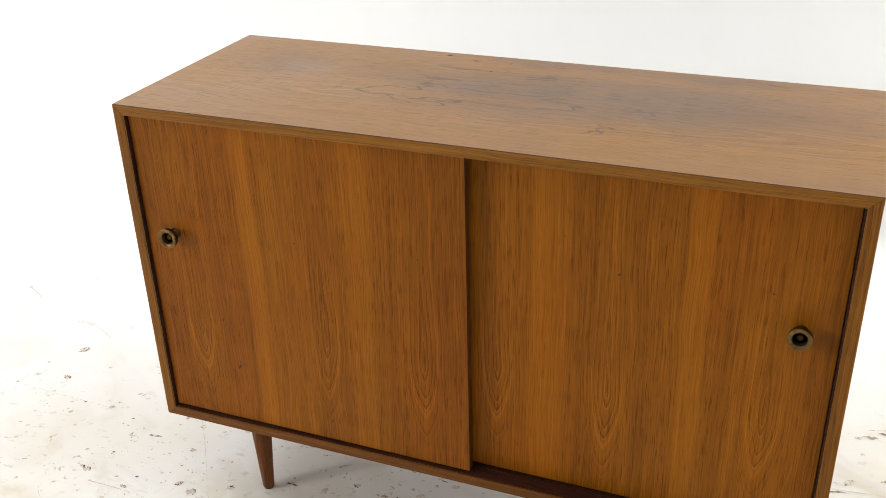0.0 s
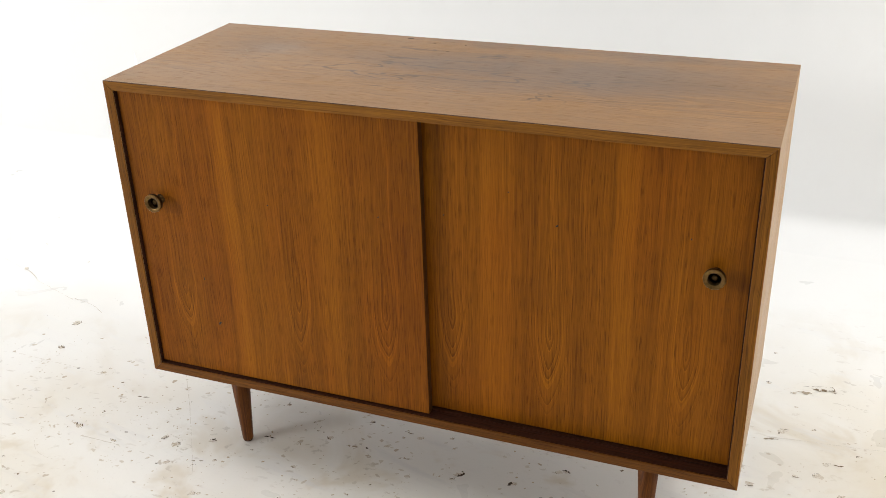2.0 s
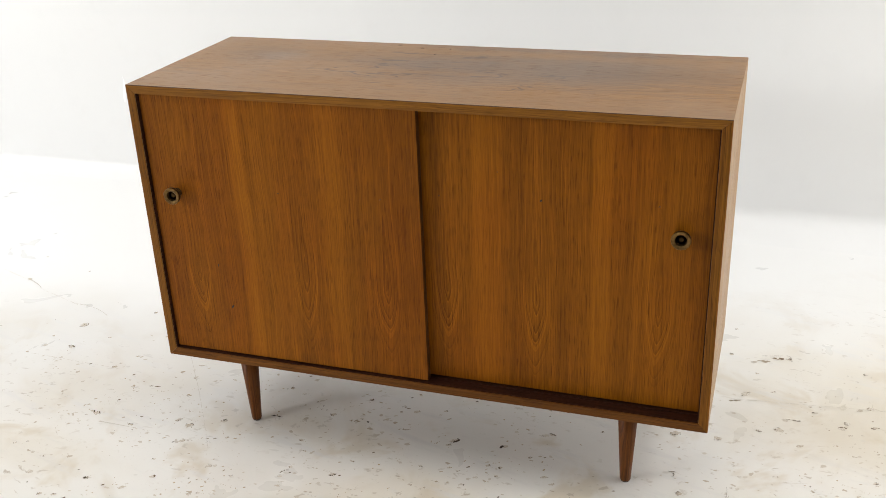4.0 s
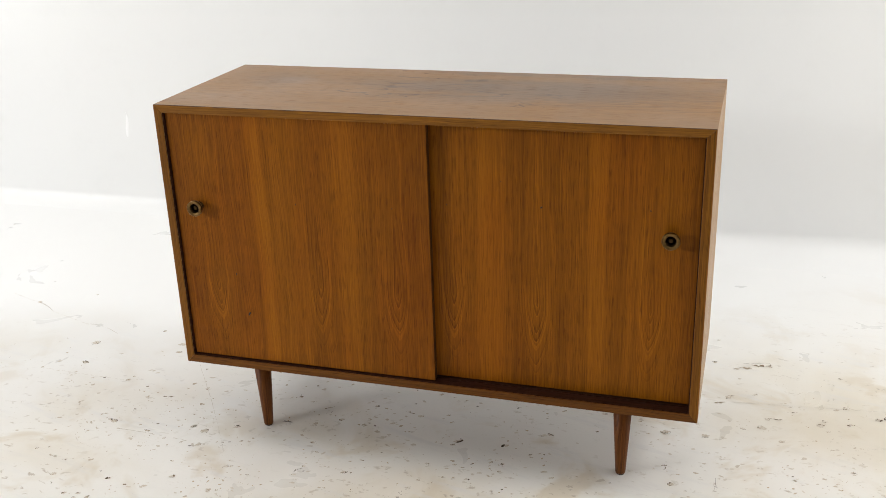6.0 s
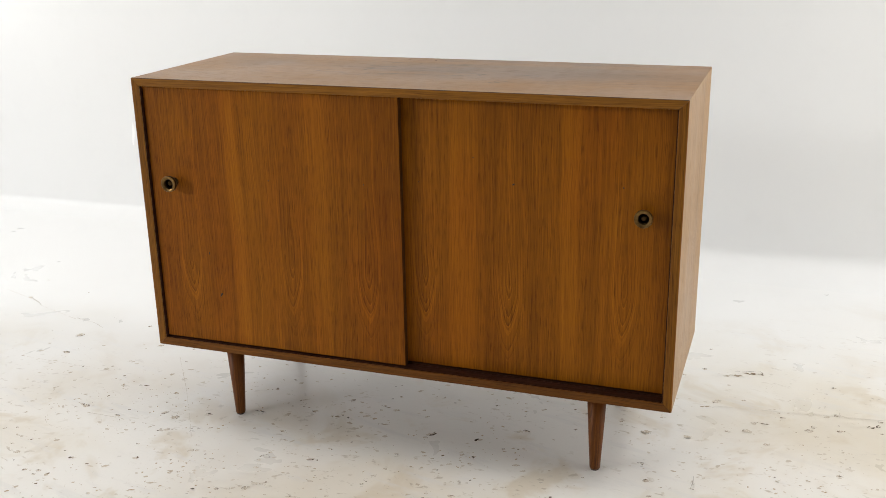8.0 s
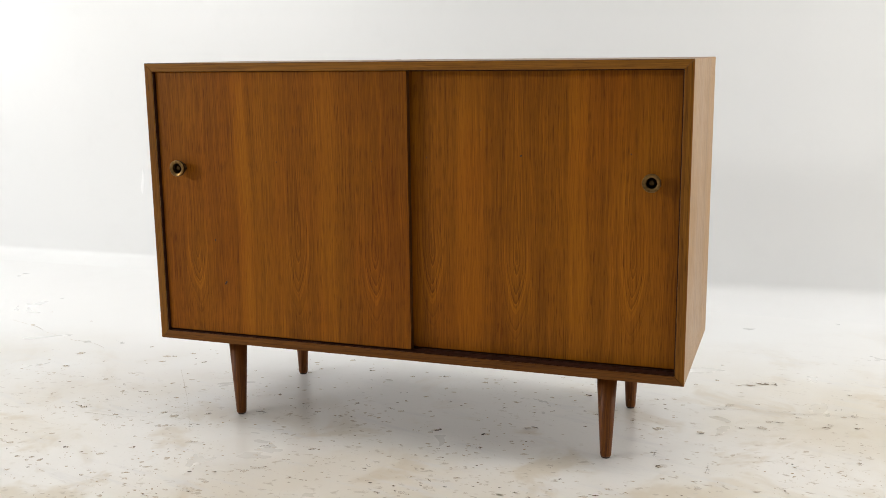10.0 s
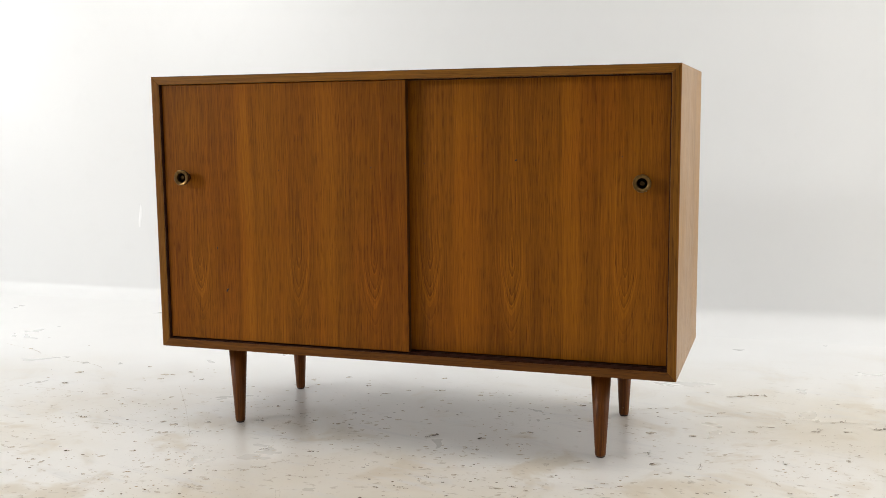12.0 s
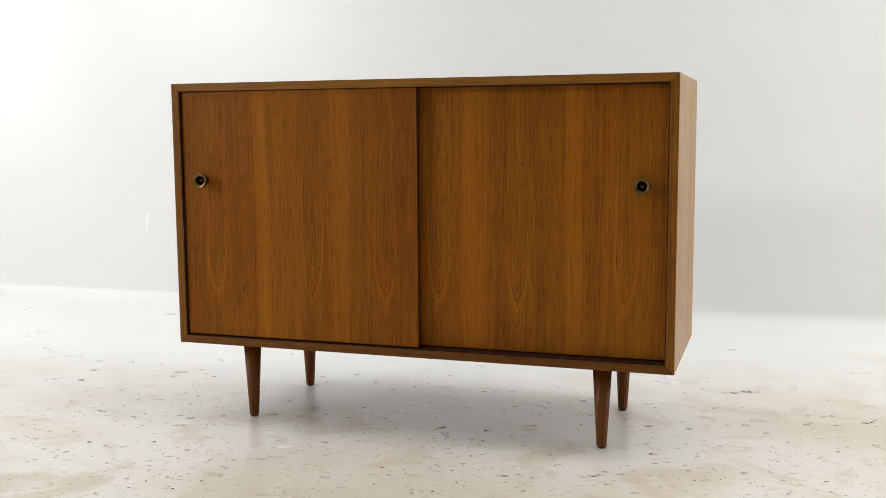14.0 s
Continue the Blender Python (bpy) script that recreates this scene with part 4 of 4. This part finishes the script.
chip(0.532, 0.565, 13, 8, -17, BROWN)
chip(0.574, 0.612, 14, 10, 20, DARK)
chip(0.579, 0.741, 10, 7, 23, DARK)
chip(0.630, 0.590, 13, 10, 22, GREY)
chip(0.663, 0.605, 64, 13, 13, TAN)
chip(0.683, 0.623, 42, 8, 3, BROWN)
chip(0.708, 0.619, 16, 10, -23, DARK)
chip(0.472, 0.438, 8, 6, 25, DARK)
chip(0.478, 0.404, 7, 5, 13, BROWN)
chip(0.483, 0.376, 6, 4, 26, DARK)
chip(0.494, 0.445, 13, 7, -9, TAN)
chip(0.517, 0.411, 12, 7, 27, TAN)
chip(0.617, 0.442, 24, 17, 18, GREY)
chip(0.675, 0.465, 12, 7, 24, BROWN)
chip(0.595, 0.410, 36, 7, 10, TAN)
chip(0.637, 0.537, 10, 7, 6, TAN)
chip(0.764, 0.404, 15, 7, 17, DARK)
chip(0.722, 0.363, 29, 6, 5, BROWN)
chip(0.704, 0.357, 17, 12, -3, TAN)
chip(0.651, 0.305, 15, 10, -18, BROWN)
chip(0.692, 0.317, 23, 18, 2, GREY)
chip(0.484, 0.249, 24, 17, 4, GREY)
chip(0.572, 0.254, 19, 17, 12, GREY)
chip(0.874, 0.593, 13, 8, -7, DARK)
chip(0.878, 0.448, 18, 14, -1, BROWN)
chip(0.856, 0.437, 15, 11, 17, TAN)
chip(0.830, 0.378, 17, 14, 6, GREY)
chip(0.818, 0.356, 19, 15, 10, BROWN)
chip(0.833, 0.334, 11, 7, 31, TAN)
chip(0.883, 0.376, 17, 10, 21, BROWN)
chip(0.944, 0.413, 20, 14, 27, DARK)
chip(0.962, 0.423, 17, 10, 50, DARK)
chip(0.966, 0.443, 15, 8, 4, DARK)
chip(0.966, 0.389, 6, 4, -5, BROWN)
chip(0.644, 0.246, 8, 5, 9, TAN)
chip(0.735, 0.270, 19, 10, 20, TAN)
chip(0.755, 0.136, 5, 3, 31, DARK)
chip(0.759, 0.122, 10, 6, -25, TAN)
chip(0.876, 0.181, 11, 8, -13, DARK)
chip(0.605, 0.064, 13, 11, 10, RIM)
chip(0.601, 0.044, 8, 6, 11, TAN)
chip(0.591, -0.001, 25, 5, 16, TAN)
chip(0.592, -0.035, 19, 10, 32, TAN)
chip(0.544, 0.030, 8, 4, 2, DARK)
chip(0.552, 0.011, 9, 5, 11, TAN)
chip(0.528, -0.007, 13, 9, 21, DARK)
chip(0.515, 0.047, 18, 13, 6, BROWN)
chip(0.571, -0.072, 5, 3, -1, DARK)
chip(0.636, -0.032, 11, 6, -24, TAN)
chip(0.616, -0.041, 5, 3, 13, BROWN)
chip(0.626, 0.006, 3, 3, 15, BROWN)
chip(0.696, -0.013, 17, 10, 17, TAN)
chip(0.744, 0.005, 7, 5, 9, BROWN)
chip(0.767, -0.036, 12, 7, -17, DARK)
chip(0.715, -0.059, 9, 8, 30, RIM)
chip(0.710, -0.070, 9, 6, 42, BROWN)
chip(0.740, -0.079, 22, 4, 3, GREY)
chip(0.723, -0.087, 5, 3, 65, BROWN)
chip(0.624, -0.084, 12, 8, -13, DARK)
chip(0.637, -0.077, 9, 5, 9, BROWN)
chip(0.657, -0.067, 5, 3, 33, DARK)
chip(0.609, -0.086, 7, 5, -1, BROWN)
chip(0.584, -0.093, 10, 6, -4, BROWN)
chip(0.552, -0.141, 12, 9, -9, TAN)
chip(0.546, -0.133, 10, 6, 7, BROWN)
chip(0.779, -0.106, 9, 6, 19, DARK)
chip(0.852, -0.074, 6, 4, 20, DARK)
chip(0.875, -0.003, 10, 5, 7, TAN)
chip(0.546, -0.080, 5, 4, 25, BROWN)
chip(0.495, 0.113, 11, 5, 10, DARK)
chip(0.938, -0.032, 10, 6, 9, TAN)
chip(0.922, -0.028, 5, 3, 16, BROWN)

chip(-1.945, 1.110, 8, 6, 0, BROWN)
chip(-1.451, 0.681, 8, 5, 20, BROWN)
chip(-1.258, 0.624, 8, 6, 0, BROWN)

# the specks are too small to pick apart
for look_of, bm in specks.items():
    tagged(part("paint_specks", bm, look_of, floor), kind="stuff")
bpy.data.meshes.remove(scrap)

# fine crumbs of lost paint, too many to count
bm = bmesh.new()
done = 0
while done < 3000:
    x, y = flaws.uniform(-1.9, 2.0), flaws.uniform(-1.1, 1.2)
    crowd = noise.noise((x * 2.6, y * 2.6, 0.4)) + 0.9 * noise.noise((x * 11, y * 11, 2.4)) + 0.22 - 1.6 * max(0.0, y - 0.05) - 0.7 * max(0.0, -x - 0.45)
    if flaws.random() > crowd:
        continue
    size, stretch = 0.0007 + 0.0020 * flaws.random() ** 3, 1.0 + 1.8 * flaws.random() ** 3
    turn = flaws.gauss(0.3, 0.8)
    c, s = math.cos(turn), math.sin(turn)
    ring = []
    for k in range(6):
        a, r = math.tau * k / 6, flaws.uniform(0.6, 1.2)
        px, py = size * stretch * r * math.cos(a), size * r * math.sin(a)
        ring.append(bm.verts.new((x + c * px - s * py, y + s * px + c * py, 0.0006)))
    bm.faces.new(ring)
    done += 1
# worn spots between the chips, soft and pale
spots = bmesh.new()
done = 0
while done < 1500:
    x, y = flaws.uniform(-1.5, 1.6), flaws.uniform(-0.9, 0.55)
    crowd = noise.noise((x * 3.1, y * 3.1, 5.0)) + 0.9 * noise.noise((x * 9, y * 9, 7.4)) + 0.30 - 1.2 * max(0.0, y - 0.2) - 0.6 * max(0.0, -x - 0.5)
    if flaws.random() > crowd:
        continue
    size = 0.004 + 0.012 * flaws.random() ** 2
    flake(spots, x, y, size, size * flaws.uniform(0.35, 0.8), flaws.gauss(0.3, 0.5), 9)
    done += 1
for v in spots.verts:
    v.co.z = 0.00035
g = Graph("worn_spot_colours", 0.6, 0.3)
island = g.tree.nodes.new("ShaderNodeNewGeometry").outputs["Random Per Island"]
tagged(part("worn_spots", spots, g.done(g.mix(island, (0.63, 0.585, 0.51), (0.46, 0.395, 0.31))), floor), kind="stuff")

g = Graph("crumb_colours", 0.75, 0.2)
island = g.tree.nodes.new("ShaderNodeNewGeometry").outputs["Random Per Island"]
crumb = g.done(g.mix(g.span(island, 0.92, 1.0), g.mix(island, (0.60, 0.54, 0.45), (0.38, 0.29, 0.19)), (0.14, 0.09, 0.05)))
tagged(part("paint_crumbs", bm, crumb, floor), kind="stuff")
